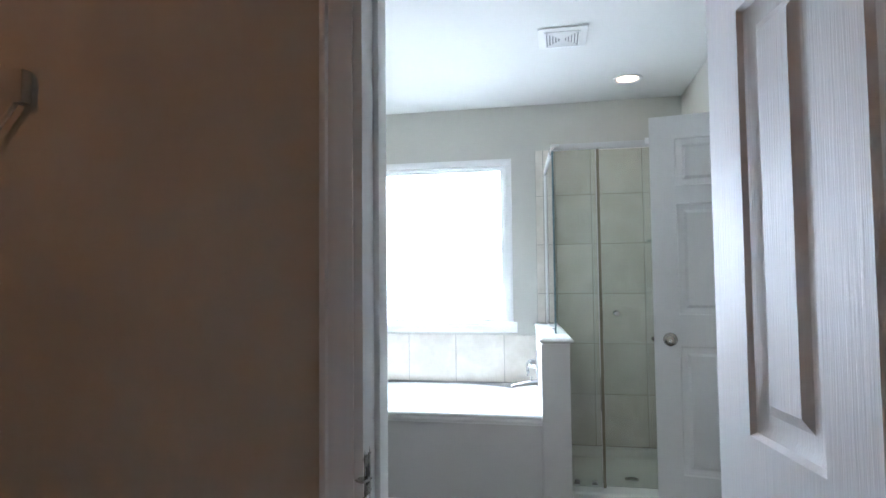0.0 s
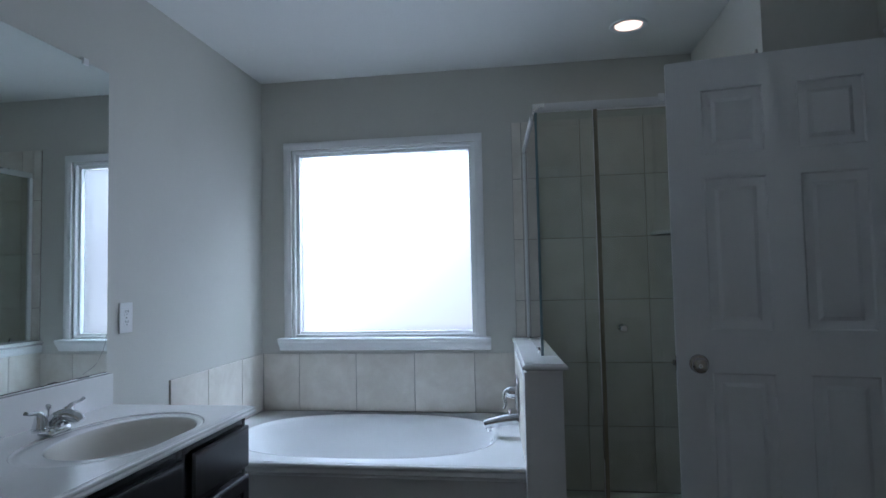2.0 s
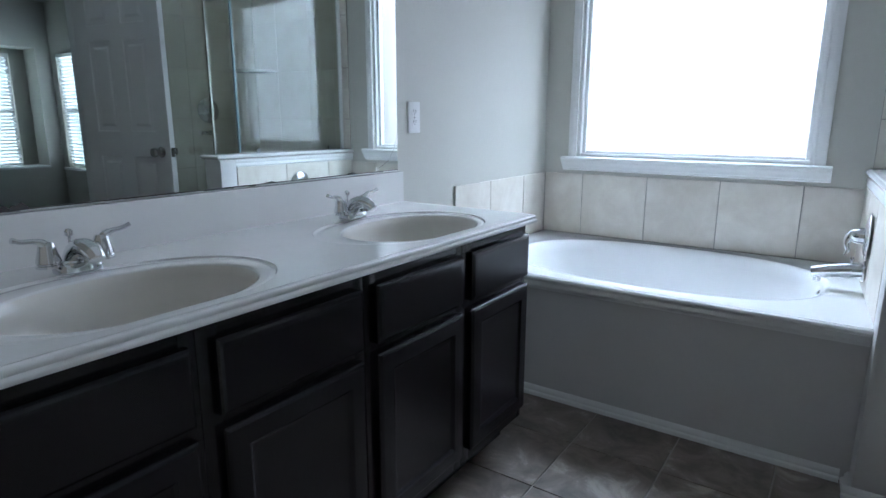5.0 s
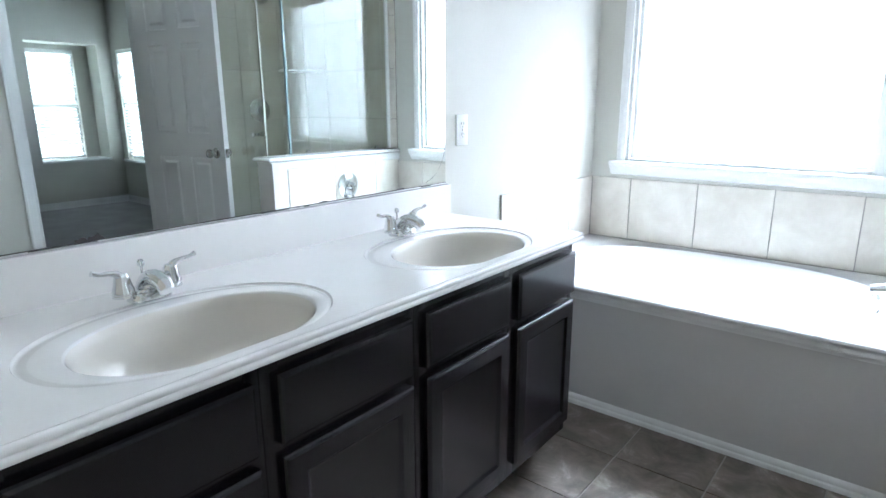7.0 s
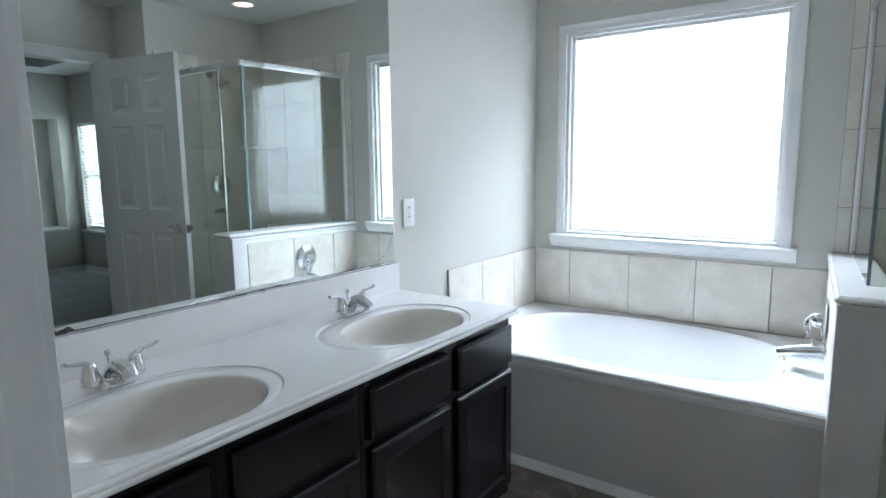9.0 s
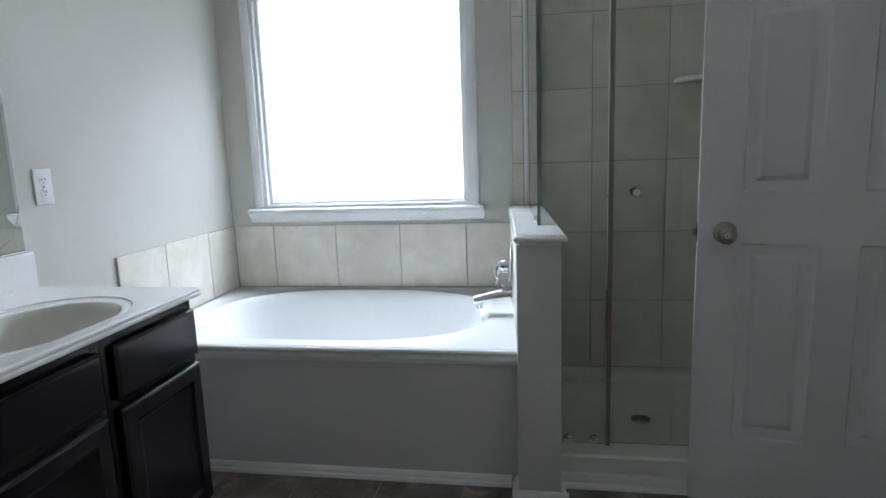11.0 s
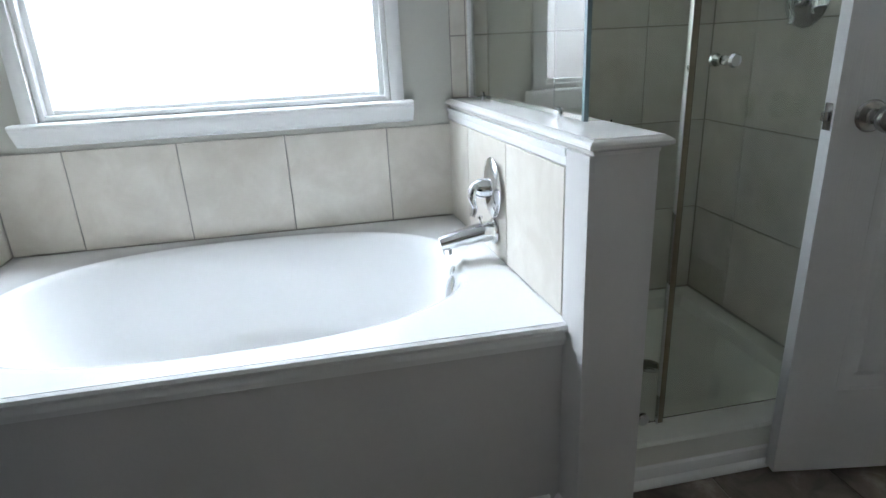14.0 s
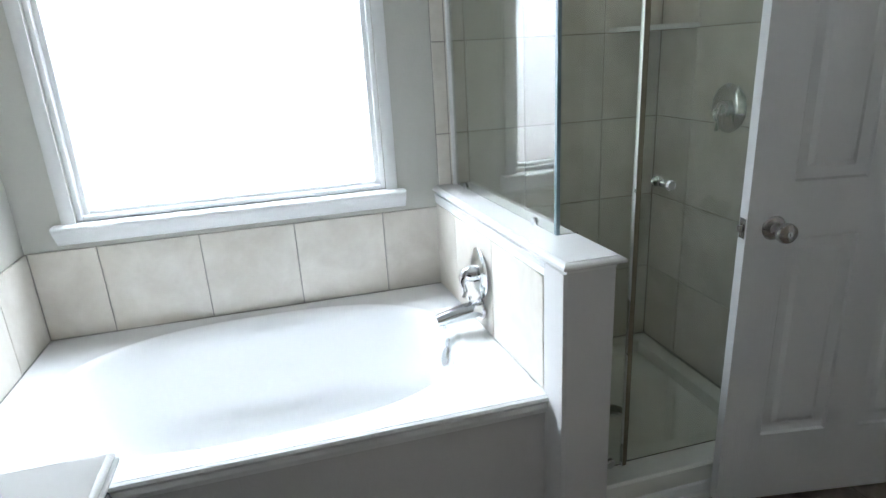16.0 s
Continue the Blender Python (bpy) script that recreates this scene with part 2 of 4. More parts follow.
def arc(points, steps=6):
    """A smooth curve through points."""
    P = [Vector(p) for p in points]
    out = []
    for i in range(len(P) - 1):
        a, b, c, d = P[max(i - 1, 0)], P[i], P[i + 1], P[min(i + 2, len(P) - 1)]
        for k in range(steps):
            t = k / steps
            out.append(0.5 * ((2 * b) + (c - a) * t + (2 * a - 5 * b + 4 * c - d) * t * t + (3 * b - a - 3 * c + d) * t ** 3))
    return out + [P[-1]]


def spread(values, count):
    """Values spaced evenly over count steps."""
    return [float(v) for v in np.interp(np.linspace(0, len(values) - 1, count), range(len(values)), values)]


def moulding(profile, a, b, out, bm=None, up=(0, 0, 1)):
    """A profile of (out, up) pairs run straight from a to b."""
    w = bmesh.new()
    o, u = Vector(out), Vector(up)
    ends = [[w.verts.new(Vector(p) + o * s + u * h) for s, h in profile] for p in (a, b)]
    k = len(profile)
    for i in range(k):
        w.faces.new((ends[0][i], ends[0][(i + 1) % k], ends[1][(i + 1) % k], ends[1][i]))
    w.faces.new(ends[0][::-1]), w.faces.new(ends[1])
    return join(bm, w)


BASE_PROFILE = [(0, 0), (0.028, 0), (0.027, 0.006), (0.022, 0.014), (0.013, 0.018), (0.013, 0.05), (0.010, 0.06), (0.010, 0.064), (0.006, 0.07), (0.004, 0.078), (0, 0.08)]
CASING_PROFILE = [(0, 0), (0, 0.057), (0.014, 0.057), (0.017, 0.052), (0.017, 0.045), (0.013, 0.041), (0.013, 0.030), (0.0115, 0.026), (0.011, 0.012), (0.009, 0.005), (0.008, 0)]
THICK_CASING = [(0, 0), (0, 0.057), (0.016, 0.057), (0.020, 0.052), (0.020, 0.044), (0.017, 0.040), (0.014, 0.024), (0.014, 0.020), (0.013, 0.005), (0.011, 0.0)]
LOW_BASE = [(0, 0), (0.022, 0), (0.022, 0.006), (0.019, 0.013), (0.012, 0.017), (0.012, 0.027), (0.008, 0.033), (0.004, 0.037), (0, 0.038)]


def casing(name, axis, plane, sign, a, b, top, label, profile=CASING_PROFILE):
    """Three lengths of moulded casing round an opening in the wall x or y = plane; one set on one face."""
    bm = bmesh.new()
    out = Vector((sign, 0, 0)) if axis == 'x' else Vector((0, sign, 0))
    along = Vector((0, 1, 0)) if axis == 'x' else Vector((1, 0, 0))
    at = (lambda u, z: Vector((plane, u, z))) if axis == 'x' else (lambda u, z: Vector((u, plane, z)))
    moulding(profile, at(a, 0), at(a, top), out, bm, -along)
    moulding(profile, at(b, 0), at(b, top), out, bm, along)
    moulding(profile, at(a - 0.057, top), at(b + 0.057, top), out, bm, (0, 0, 1))
    return solid(name, bm, TRIM, label, "door trim")


TILES = {}


def tile_row(parent, axis, face, sign, us, vs, material, thick=0.010, gap=0.004, name="tile", chamfer=0.0015):
    """Separate tiles on the plane axis = face, between the joints us and vs; meshes are shared by size."""
    for u0, u1 in zip(us, us[1:]):
        for v0, v1 in zip(vs, vs[1:]):
            w, h = round(u1 - u0 - gap, 4), round(v1 - v0 - gap, 4)
            key = (axis, sign, w, h, thick, material.name)
            if key not in TILES:
                c = chamfer
                b = bmesh.new()
                lo = [b.verts.new((x * w / 2, y * h / 2, 0)) for x, y in ((-1, -1), (1, -1), (1, 1), (-1, 1))]
                md = [b.verts.new((x * w / 2, y * h / 2, thick - c)) for x, y in ((-1, -1), (1, -1), (1, 1), (-1, 1))]
                hi = [b.verts.new((x * (w / 2 - c), y * (h / 2 - c), thick)) for x, y in ((-1, -1), (1, -1), (1, 1), (-1, 1))]
                for p, q in ((lo, md), (md, hi)):
                    for i in range(4):
                        b.faces.new((p[i], p[(i + 1) % 4], q[(i + 1) % 4], q[i]))
                b.faces.new(hi)
                rot = {'x': Matrix(((0, 0, sign), (1, 0, 0), (0, 1, 0))), 'y': Matrix(((1, 0, 0), (0, 0, sign), (0, 1, 0))), 'z': Matrix.Identity(3)}[axis]
                for v in b.verts:
                    v.co = rot @ v.co
                TILES[key] = mesh(name, b, material, 20)
            ob = new(name, TILES[key])
            u, v = (u0 + u1) / 2, (v0 + v1) / 2
            ob.location = {'x': (face - sign * thick, u, v), 'y': (u, face - sign * thick, v), 'z': (u, v, face - thick)}[axis]
            ob.parent = parent


def cuts(lo, hi, joint, pitch):
    """Joints between lo and hi at joint + k * pitch."""
    k0 = math.ceil((lo - joint) / pitch)
    js = [joint + k * pitch for k in range(k0, k0 + 60) if lo + 0.012 < joint + k * pitch < hi - 0.012]
    return [lo, *js, hi]


# ---------- plan ----------
HX_TUB = 0.240
LEFT, BACK, RIGHT, SHOWER = -1.265, 3.930, 1.56, 1.160   # wall faces
FRONT, CLOSET_FACE = 0.932, 0.805                         # the wall of the closet doorway
TOP = 2.42                                                # ceiling
JAMB_L, JAMB_R = -0.013, 0.610                             # closet doorway
WX0, WX1, WZ0, WZ1 = -1.085, -0.010, 0.925, 2.012         # window opening
DOOR_Y0, DOOR_Y1, DOOR_Z = 2.130, 2.888, 2.050             # bedroom doorway
SEAL_Y = 3.120                                            # shower front glass
CAP_Z = 0.920

floor = solid("floor", box(-2.7, RIGHT + 0.12, -1.6, BACK, -0.1, -0.004), JOINT, "dark slate-look vinyl floor with thin pale joints", "floor")
solid("closet_carpet", box(-2.6, 1.4, -1.5, CLOSET_FACE, -0.003, 0.008), CARPET, "grey carpet on the closet floor", "carpet")
ceiling = solid("ceiling", box(-2.7, RIGHT + 0.06, -1.6, BACK + 0.12, TOP, TOP + 0.1), CEIL, "flat white textured ceiling", "ceiling")
wall_left = solid("wall_left", box(LEFT - 0.12, LEFT, FRONT, BACK + 0.12, 0, TOP), WALL, "pale greige painted wall behind the vanity", "wall")
bm = box(LEFT, WX0, BACK, BACK + 0.14, 0, TOP)
box(WX1, SHOWER + 0.12, BACK, BACK + 0.14, 0, TOP, bm=bm)
box(WX0, WX1, BACK, BACK + 0.14, 0, WZ0, bm=bm)
box(WX0, WX1, BACK, BACK + 0.14, WZ1, TOP, bm=bm)
wall_window = solid("wall_window", bm, WALL, "pale greige painted wall with the bath window", "wall")
RETURN = 3.000
wall_shower = solid("wall_shower", box(SHOWER, SHOWER + 0.12, RETURN + 0.12, BACK, 0, TOP), WALL, "pale greige painted wall of the shower", "wall")
solid("wall_return", box(SHOWER, RIGHT + 0.12, RETURN, RETURN + 0.12, 0, TOP), WALL, "short painted return wall beside the shower", "wall")
bm = box(RIGHT, RIGHT + 0.12, FRONT, DOOR_Y0, 0, TOP)
box(RIGHT, RIGHT + 0.12, DOOR_Y1, RETURN, 0, TOP, bm=bm)
box(RIGHT, RIGHT + 0.12, DOOR_Y0, DOOR_Y1, DOOR_Z, TOP, bm=bm)
solid("wall_right", bm, WALL, "painted wall with the bedroom doorway", "wall")
bm = box(-2.6, JAMB_L, CLOSET_FACE + 0.004, FRONT, 0, TOP)
box(JAMB_R, RIGHT + 0.12, CLOSET_FACE + 0.004, FRONT, 0, TOP, bm=bm)
box(JAMB_L, JAMB_R, CLOSET_FACE + 0.004, FRONT, 2.05, TOP, bm=bm)
solid("wall_closet", bm, CLOSET, "painted wall between closet and bathroom", "wall")
solid("wall_closet_left", box(-2.7, -2.6, -1.6, FRONT, 0, TOP), CLOSET, "plain closet wall", "wall")
solid("wall_closet_right", box(1.4, 1.5, -1.6, CLOSET_FACE, 0, TOP), CLOSET, "plain closet wall", "wall")
solid("wall_closet_back", box(-2.6, 1.4, -1.6, -1.5, 0, TOP), CLOSET, "plain closet wall", "wall")

# door frames
bm = box(JAMB_L - 0.004, JAMB_L + 0.016, CLOSET_FACE, FRONT + 0.002, 0, 2.05, 0.002)
box(JAMB_R - 0.016, JAMB_R + 0.004, CLOSET_FACE, FRONT + 0.002, 0, 2.05, 0.002, bm)
box(JAMB_L + 0.016, JAMB_R - 0.016, CLOSET_FACE, FRONT + 0.002, 2.034, 2.054, 0.002, bm)
box(JAMB_L + 0.016, JAMB_L + 0.027, CLOSET_FACE + 0.06, FRONT - 0.018, 0, 2.034, 0.002, bm)
box(JAMB_R - 0.027, JAMB_R - 0.016, CLOSET_FACE + 0.06, FRONT - 0.018, 0, 2.034, 0.002, bm)
closet_frame = solid("door_frame_closet", bm, TRIM, "white painted closet door jamb with stop", "door frame")
casing("trim_closet_inside", 'y', CLOSET_FACE + 0.004, -1, JAMB_L, JAMB_R, 2.046, "white moulded door casing, closet side")
casing("trim_closet_outside", 'y', FRONT, 1, JAMB_L, JAMB_R, 2.046, "white moulded door casing, bathroom side", THICK_CASING)
bm = box(RIGHT - 0.002, RIGHT + 0.122, DOOR_Y0 - 0.004, DOOR_Y0 + 0.016, 0, DOOR_Z, 0.002)
box(RIGHT - 0.002, RIGHT + 0.122, DOOR_Y1 - 0.016, DOOR_Y1 + 0.004, 0, DOOR_Z, 0.002, bm)
box(RIGHT - 0.002, RIGHT + 0.122, DOOR_Y0 + 0.016, DOOR_Y1 - 0.016, DOOR_Z - 0.016, DOOR_Z + 0.004, 0.002, bm)
solid("door_frame_bedroom", bm, TRIM, "white painted bedroom door jamb", "door frame")
casing("trim_bedroom", 'x', RIGHT, -1, DOOR_Y0, DOOR_Y1, DOOR_Z - 0.004, "white moulded door casing")

plate = place("strike_plate", JAMB_L + 0.016, 0.825, 0.91, label="rounded brushed nickel strike plate on the white jamb", category="strike plate")
bm = box(JAMB_L + 0.016, JAMB_L + 0.018, 0.808, 0.838, 0.877, 0.943, 0.0008)
bmesh.ops.bevel(bm, geom=[e for e in bm.edges if abs((e.verts[0].co - e.verts[1].co).normalized().x) > 0.9], offset=0.012, segments=4, affect='EDGES')
part("plate", bm, NICKEL, plate)
part("lip", tube(arc([(JAMB_L + 0.018, 0.808, 0.91), (JAMB_L + 0.019, 0.797, 0.91), (JAMB_L + 0.014, 0.788, 0.91)]), 0.012, 10, 0.2), NICKEL, plate)
# dark chip on the plate in place of the hole's shade
part("latch_hole_shade", box(JAMB_L + 0.0175, JAMB_L + 0.0186, 0.815, 0.831, 0.895, 0.925), DARK, plate)


# ---------- six-panel doors ----------
def panel_face(w, h, y, sign):
    """One skin of a six-panel door, recessed mouldings and raised fields, on the plane y."""
    b = bmesh.new()
    stile, mull = 0.112 * w / 0.71, 0.10 * w / 0.71
    xs = [0, stile, (w - mull) / 2, (w + mull) / 2, w - stile, w]
    zs = [0, 0.235, 0.865, 1.02, 1.575, 1.665, 1.905, h]
    depth = [(0, 0), (0.006, 0.006), (0.012, 0.0075), (0.018, 0.0095), (0.034, 0.0095), (0.048, 0.003)]
    for i in range(5):
        for j in range(7):
            x0, x1, z0, z1 = xs[i], xs[i + 1], zs[j], zs[j + 1]
            ring = None
            for inset, deep in (depth if i in (1, 3) and j in (1, 3, 5) else [(0, 0)]):
                r = [b.verts.new((x, y - sign * deep, z)) for x, z in ((x0 + inset, z0 + inset), (x1 - inset, z0 + inset), (x1 - inset, z1 - inset), (x0 + inset, z1 - inset))]
                if ring:
                    for k in range(4):
                        b.faces.new((ring[k], ring[(k + 1) % 4], r[(k + 1) % 4], r[k]))
                ring = r
            b.faces.new(ring)
    bmesh.ops.remove_doubles(b, verts=b.verts, dist=1e-5)
    return b


def door_leaf(w, h, t):
    """Leaf from x = 0 (hinge) to w, thickness 0 to t in y."""
    b = panel_face(w, h, 0, -1)
    join(b, panel_face(w, h, t, 1))
    for x0, x1, z0, z1 in ((0, 0, 0, h), (w, w, 0, h)):
        b.faces.new([b.verts.new(v) for v in ((x0, 0, 0), (x0, t, 0), (x0, t, h), (x0, 0, h))])
    for z in (0, h):
        b.faces.new([b.verts.new(v) for v in ((0, 0, z), (w, 0, z), (w, t, z), (0, t, z))])
    bmesh.ops.remove_doubles(b, verts=b.verts, dist=1e-5)
    return b


def knob(parent, x, y, z, sign):
    """A round passage knob with rose and key slot, pointing along y."""
    m = Matrix.Translation((x, y, z)) @ Matrix.Rotation(radians(-90 * sign), 4, 'X')
    k = part("door_knob", lathe([(0, 0), (0.033, 0), (0.034, 0.003), (0.030, 0.008), (0.016, 0.011), (0.0125, 0.016), (0.0125, 0.030), (0.019, 0.036), (0.0265, 0.046), (0.028, 0.056), (0.0255, 0.064), (0.017, 0.068), (0, 0.069)], m, 32), NICKEL, parent, "brushed nickel round knob")
    part("keyhole", lathe([(0, 0.0685), (0.0075, 0.0688), (0.0075, 0.0705), (0.002, 0.071), (0, 0.0705)], m, 16), CHROME, k)
    # dark sliver on the knob, painted shade of the key slot
    part("slot", box(x - 0.0012, x + 0.0012, y + sign * 0.0708 - 0.0006, y + sign * 0.0708 + 0.0006, z - 0.004, z + 0.004), DARK, k)


def hinge(parent, z):
    h = part("hinge", tube([(-0.003, -0.004, z - 0.045), (-0.003, -0.004, z + 0.045)], 0.006, 12), NICKEL, parent, "brushed nickel hinge")
    part("hinge_leaf", box(-0.0012, 0.0, 0.0, 0.03, z - 0.044, z + 0.044), NICKEL, h)


HINGE = (1.556, 2.884)
FREE = (0.805, 3.014)
turn = math.degrees(math.atan2(FREE[1] - HINGE[1], FREE[0] - HINGE[0]))
bedroom_door = place("door_bedroom", *HINGE, 0.018, turn, "white six-panel door standing open beside the shower", "door", kind="structure")
part("door_leaf", door_leaf(0.760, 2.022, 0.035), DOOR, bedroom_door, smooth=20)
knob(bedroom_door, 0.684, 0.035, 0.898, 1)
knob(bedroom_door, 0.684, 0.0, 0.898, -1)
latch = part("latch_plate", box(0.760, 0.7618, 0.005, 0.030, 0.870, 0.926, 0.0006), NICKEL, bedroom_door, "brushed nickel latch plate")
part("latch_bolt", box(0.7618, 0.773, 0.010, 0.025, 0.888, 0.908, 0.003), NICKEL, latch)
for z in (0.2, 1.0, 1.83):
    hinge(bedroom_door, z)

closet_door = place("door_closet", 0.547, 0.782, 0.012, -90 + 8, "white grained six-panel closet door standing open", "door", kind="structure")
part("door_leaf", door_leaf(0.60, 2.02, 0.035), DOOR, closet_door, smooth=20)
knob(closet_door, 0.54, 0.0, 0.925, -1)

# ---------- bath window ----------
win = place("window_1", (WX0 + WX1) / 2, BACK, WZ0, label="white framed frosted picture window above the bathtub", category="window", kind="structure")
bm = bmesh.new()
trim_p = [(0, 0), (0, 0.042), (0.010, 0.042), (0.012, 0.038), (0.012, 0.012), (0.008, 0.004), (0.008, 0)]
moulding(trim_p, (WX0, BACK, WZ0), (WX0, BACK, WZ1), (0, -1, 0), bm, (-1, 0, 0))
moulding(trim_p, (WX1, BACK, WZ0), (WX1, BACK, WZ1), (0, -1, 0), bm, (1, 0, 0))
moulding(trim_p, (WX0 - 0.042, BACK, WZ1), (WX1 + 0.042, BACK, WZ1), (0, -1, 0), bm, (0, 0, 1))
part("casing", bm, TRIM, win)


def frame_ring(x0, x1, z0, z1, y0, y1, w, bevel):
    b = box(x0, x0 + w, y0, y1, z0, z1, bevel)
    box(x1 - w, x1, y0, y1, z0, z1, bevel, b)
    box(x0 + w, x1 - w, y0 + 0.001, y1 - 0.001, z0, z0 + w, bevel, b)
    box(x0 + w, x1 - w, y0 + 0.001, y1 - 0.001, z1 - w, z1, bevel, b)
    return b


part("window_frame", frame_ring(WX0 + 0.001, WX1 - 0.001, WZ0 + 0.001, WZ1 - 0.001, BACK + 0.010, BACK + 0.12, 0.017, 0.003), PLASTIC, win, "white vinyl frame")
sash = part("sash", frame_ring(WX0 + 0.0165, WX1 - 0.0165, WZ0 + 0.012, WZ1 - 0.0165, BACK + 0.034, BACK + 0.10, 0.020, 0.004), PLASTIC, win)
pane = part("pane", box(WX0 + 0.038, WX1 - 0.038, BACK + 0.060, BACK + 0.064, WZ0 + 0.031, WZ1 - 0.038), FROST, sash, "frosted glass pane")
pane.visible_shadow = False
sill_p = [(-0.02, 0), (0.046, 0), (0.050, -0.004), (0.050, -0.012), (0.046, -0.016), (0.045, -0.022), (0.040, -0.031), (0.031, -0.040), (0.026, -0.049), (0.024, -0.056), (0.018, -0.058), (0.017, -0.066), (0.010, -0.070), (0, -0.072), (0, -0.026), (-0.02, -0.026)]
part("window_sill", moulding(sill_p, (WX0 - 0.068, BACK, WZ0), (WX1 + 0.068, BACK, WZ0), (0, -1, 0)), TRIM, win, "white moulded sill and apron")

# unseen glowing sheet; its painted gradient gives the pane's bright and dull sides
outside = solid("backdrop_side_yard", box(-3.4, 2.4, 5.2, 5.22, -0.6, 4.2), backdrop_mat("side_yard_glow", (0.92, 0.975, 1.0), (0.27, 0.245, 0.24), GLOW, (-0.62, 0, 0.78), 1.65, 0.75), "glowing sheet outside the frosted pane, bright at upper left, duller and pinker at lower right", "backdrop")

# ---------- bathtub ----------
TX0, TX1, TY0, TY1, TZ = LEFT + 0.010, HX_TUB, 3.000, 3.920, 0.512


def basin(x0, x1, y0, y1, z, rings, corners=True, n=96, power=2.0):
    """A flat top from x0..x1, y0..y1 with an oval basin; rings are (cx, cy, rx, ry, dz, power)."""
    cx, cy = rings[0][0], rings[0][1]
    b = bmesh.new()
    angles = [2 * math.pi * i / n for i in range(n)]
    for X, Y in ((x0, y0), (x1, y0), (x1, y1), (x0, y1)):
        a = math.atan2(Y - cy, X - cx) % (2 * math.pi)
        i = min(range(n), key=lambda k: abs(angles[k] - a))
        angles[i] = a
    outer = []
    for a in angles:
        c, s = math.cos(a), math.sin(a)
        r = min(((x1 if c > 0 else x0) - cx) / c if abs(c) > 1e-9 else 1e9, ((y1 if s > 0 else y0) - cy) / s if abs(s) > 1e-9 else 1e9)
        outer.append(b.verts.new((cx + r * c, cy + r * s, z)))
    prev = outer
    for gx, gy, rx, ry, dz, pw in rings:
        cur = []
        for a in angles:
            c, s = math.cos(a), math.sin(a)
            k = (abs(c / rx) ** pw + abs(s / ry) ** pw) ** (-1 / pw)
            cur.append(b.verts.new((gx + k * c, gy + k * s, z + dz)))
        for i in range(n):
            b.faces.new((prev[i], prev[(i + 1) % n], cur[(i + 1) % n], cur[i]))
        prev = cur
    b.faces.new(prev)
    low = [b.verts.new((v.co.x, v.co.y, z - 0.02)) for v in outer]
    for i in range(n):
        b.faces.new((low[i], low[(i + 1) % n], outer[(i + 1) % n], outer[i]))
    return b


tub = place("bathtub", (TX0 + TX1) / 2, 3.46, 0, label="glossy white oval drop-in bathtub with a painted apron", category="bathtub")
C = (-0.515, 3.462)
tub_rings = [(*C, 0.640, 0.405, 0, 2.5), (*C, 0.632, 0.397, 0.0025, 2.5), (*C, 0.620, 0.386, 0.0, 2.5), (*C, 0.606, 0.372, -0.014, 2.5), (*C, 0.596, 0.362, -0.05, 2.5),
             (-0.505, 3.462, 0.570, 0.340, -0.16, 2.5), (-0.49, 3.462, 0.535, 0.315, -0.28, 2.6), (-0.47, 3.462, 0.49, 0.285, -0.345, 2.6), (-0.46, 3.462, 0.42, 0.235, -0.372, 2.5), (-0.45, 3.462, 0.25, 0.13, -0.378, 2.2)]
shell = part("tub_shell", basin(TX0, TX1, TY0 + 0.012, TY1, TZ, tub_rings, n=128), ACRYLIC, tub, smooth=50)
lip_p = [(0, 0), (0.016, 0), (0.024, -0.004), (0.027, -0.012), (0.024, -0.020), (0.016, -0.023), (0.016, -0.028), (0.020, -0.034), (0.020, -0.041), (0.013, -0.045), (0.013, -0.056), (0, -0.060)]
part("front_lip", moulding(lip_p, (TX0, TY0 + 0.027, TZ - 0.001), (0.240, TY0 + 0.027, TZ - 0.001), (0, -1, 0)), TRIM, tub, "white moulded edge")
part("apron", box(TX0, 0.240, TY0 + 0.024, TY0 + 0.044, 0, TZ - 0.055), APRON, tub, "off-white painted apron")
part("overflow_plate", lathe([(0, 0), (0.033, 0), (0.034, 0.003), (0.028, 0.007), (0, 0.009)], Matrix.Translation((0.070, 3.45, 0.435)) @ Matrix.Rotation(radians(-68), 4, 'Y'), 28), CHROME, tub)
part("overflow_screw", lathe([(0, 0), (0.015, 0), (0.014, 0.005), (0, 0.006)], Matrix.Translation((0.079, 3.45, 0.486)) @ Matrix.Rotation(radians(-66), 4, 'Y'), 20), CHROME, tub)
part("drain", lathe([(0, 0), (0.035, 0), (0.033, 0.004), (0.02, 0.003), (0, 0.008)], Matrix.Translation((-0.12, 3.46, TZ - 0.376)), 28), CHROME, tub)
solid("baseboard_tub", moulding(LOW_BASE, (TX0, TY0 + 0.024, 0), (0.212, TY0 + 0.024, 0), (0, -1, 0)), TRIM, "white baseboard below the tub apron", "baseboard")

# ---------- half wall between tub and shower ----------
HX0, HX1, HY = 0.226, 0.358, 2.933
LEAN = -0.062                                             # the half wall and its glass stand out of square with the window wall


def skewed(bm, k=LEAN, y=3.36):
    """Shears a mesh along x about the middle of the half wall."""
    for v in bm.verts:
        v.co.x += k * (v.co.y - y)
    return bm


bm = box(HX0, HX1, HY, BACK, 0, CAP_Z - 0.032, 0.002)
box(HX0 - 0.010, HX0 + 0.004, HY, 3.031, 0, CAP_Z - 0.0325, 0.002, bm)
half = solid("wall_half", skewed(bm), APRON, "white painted half wall between bathtub and shower", "half wall")


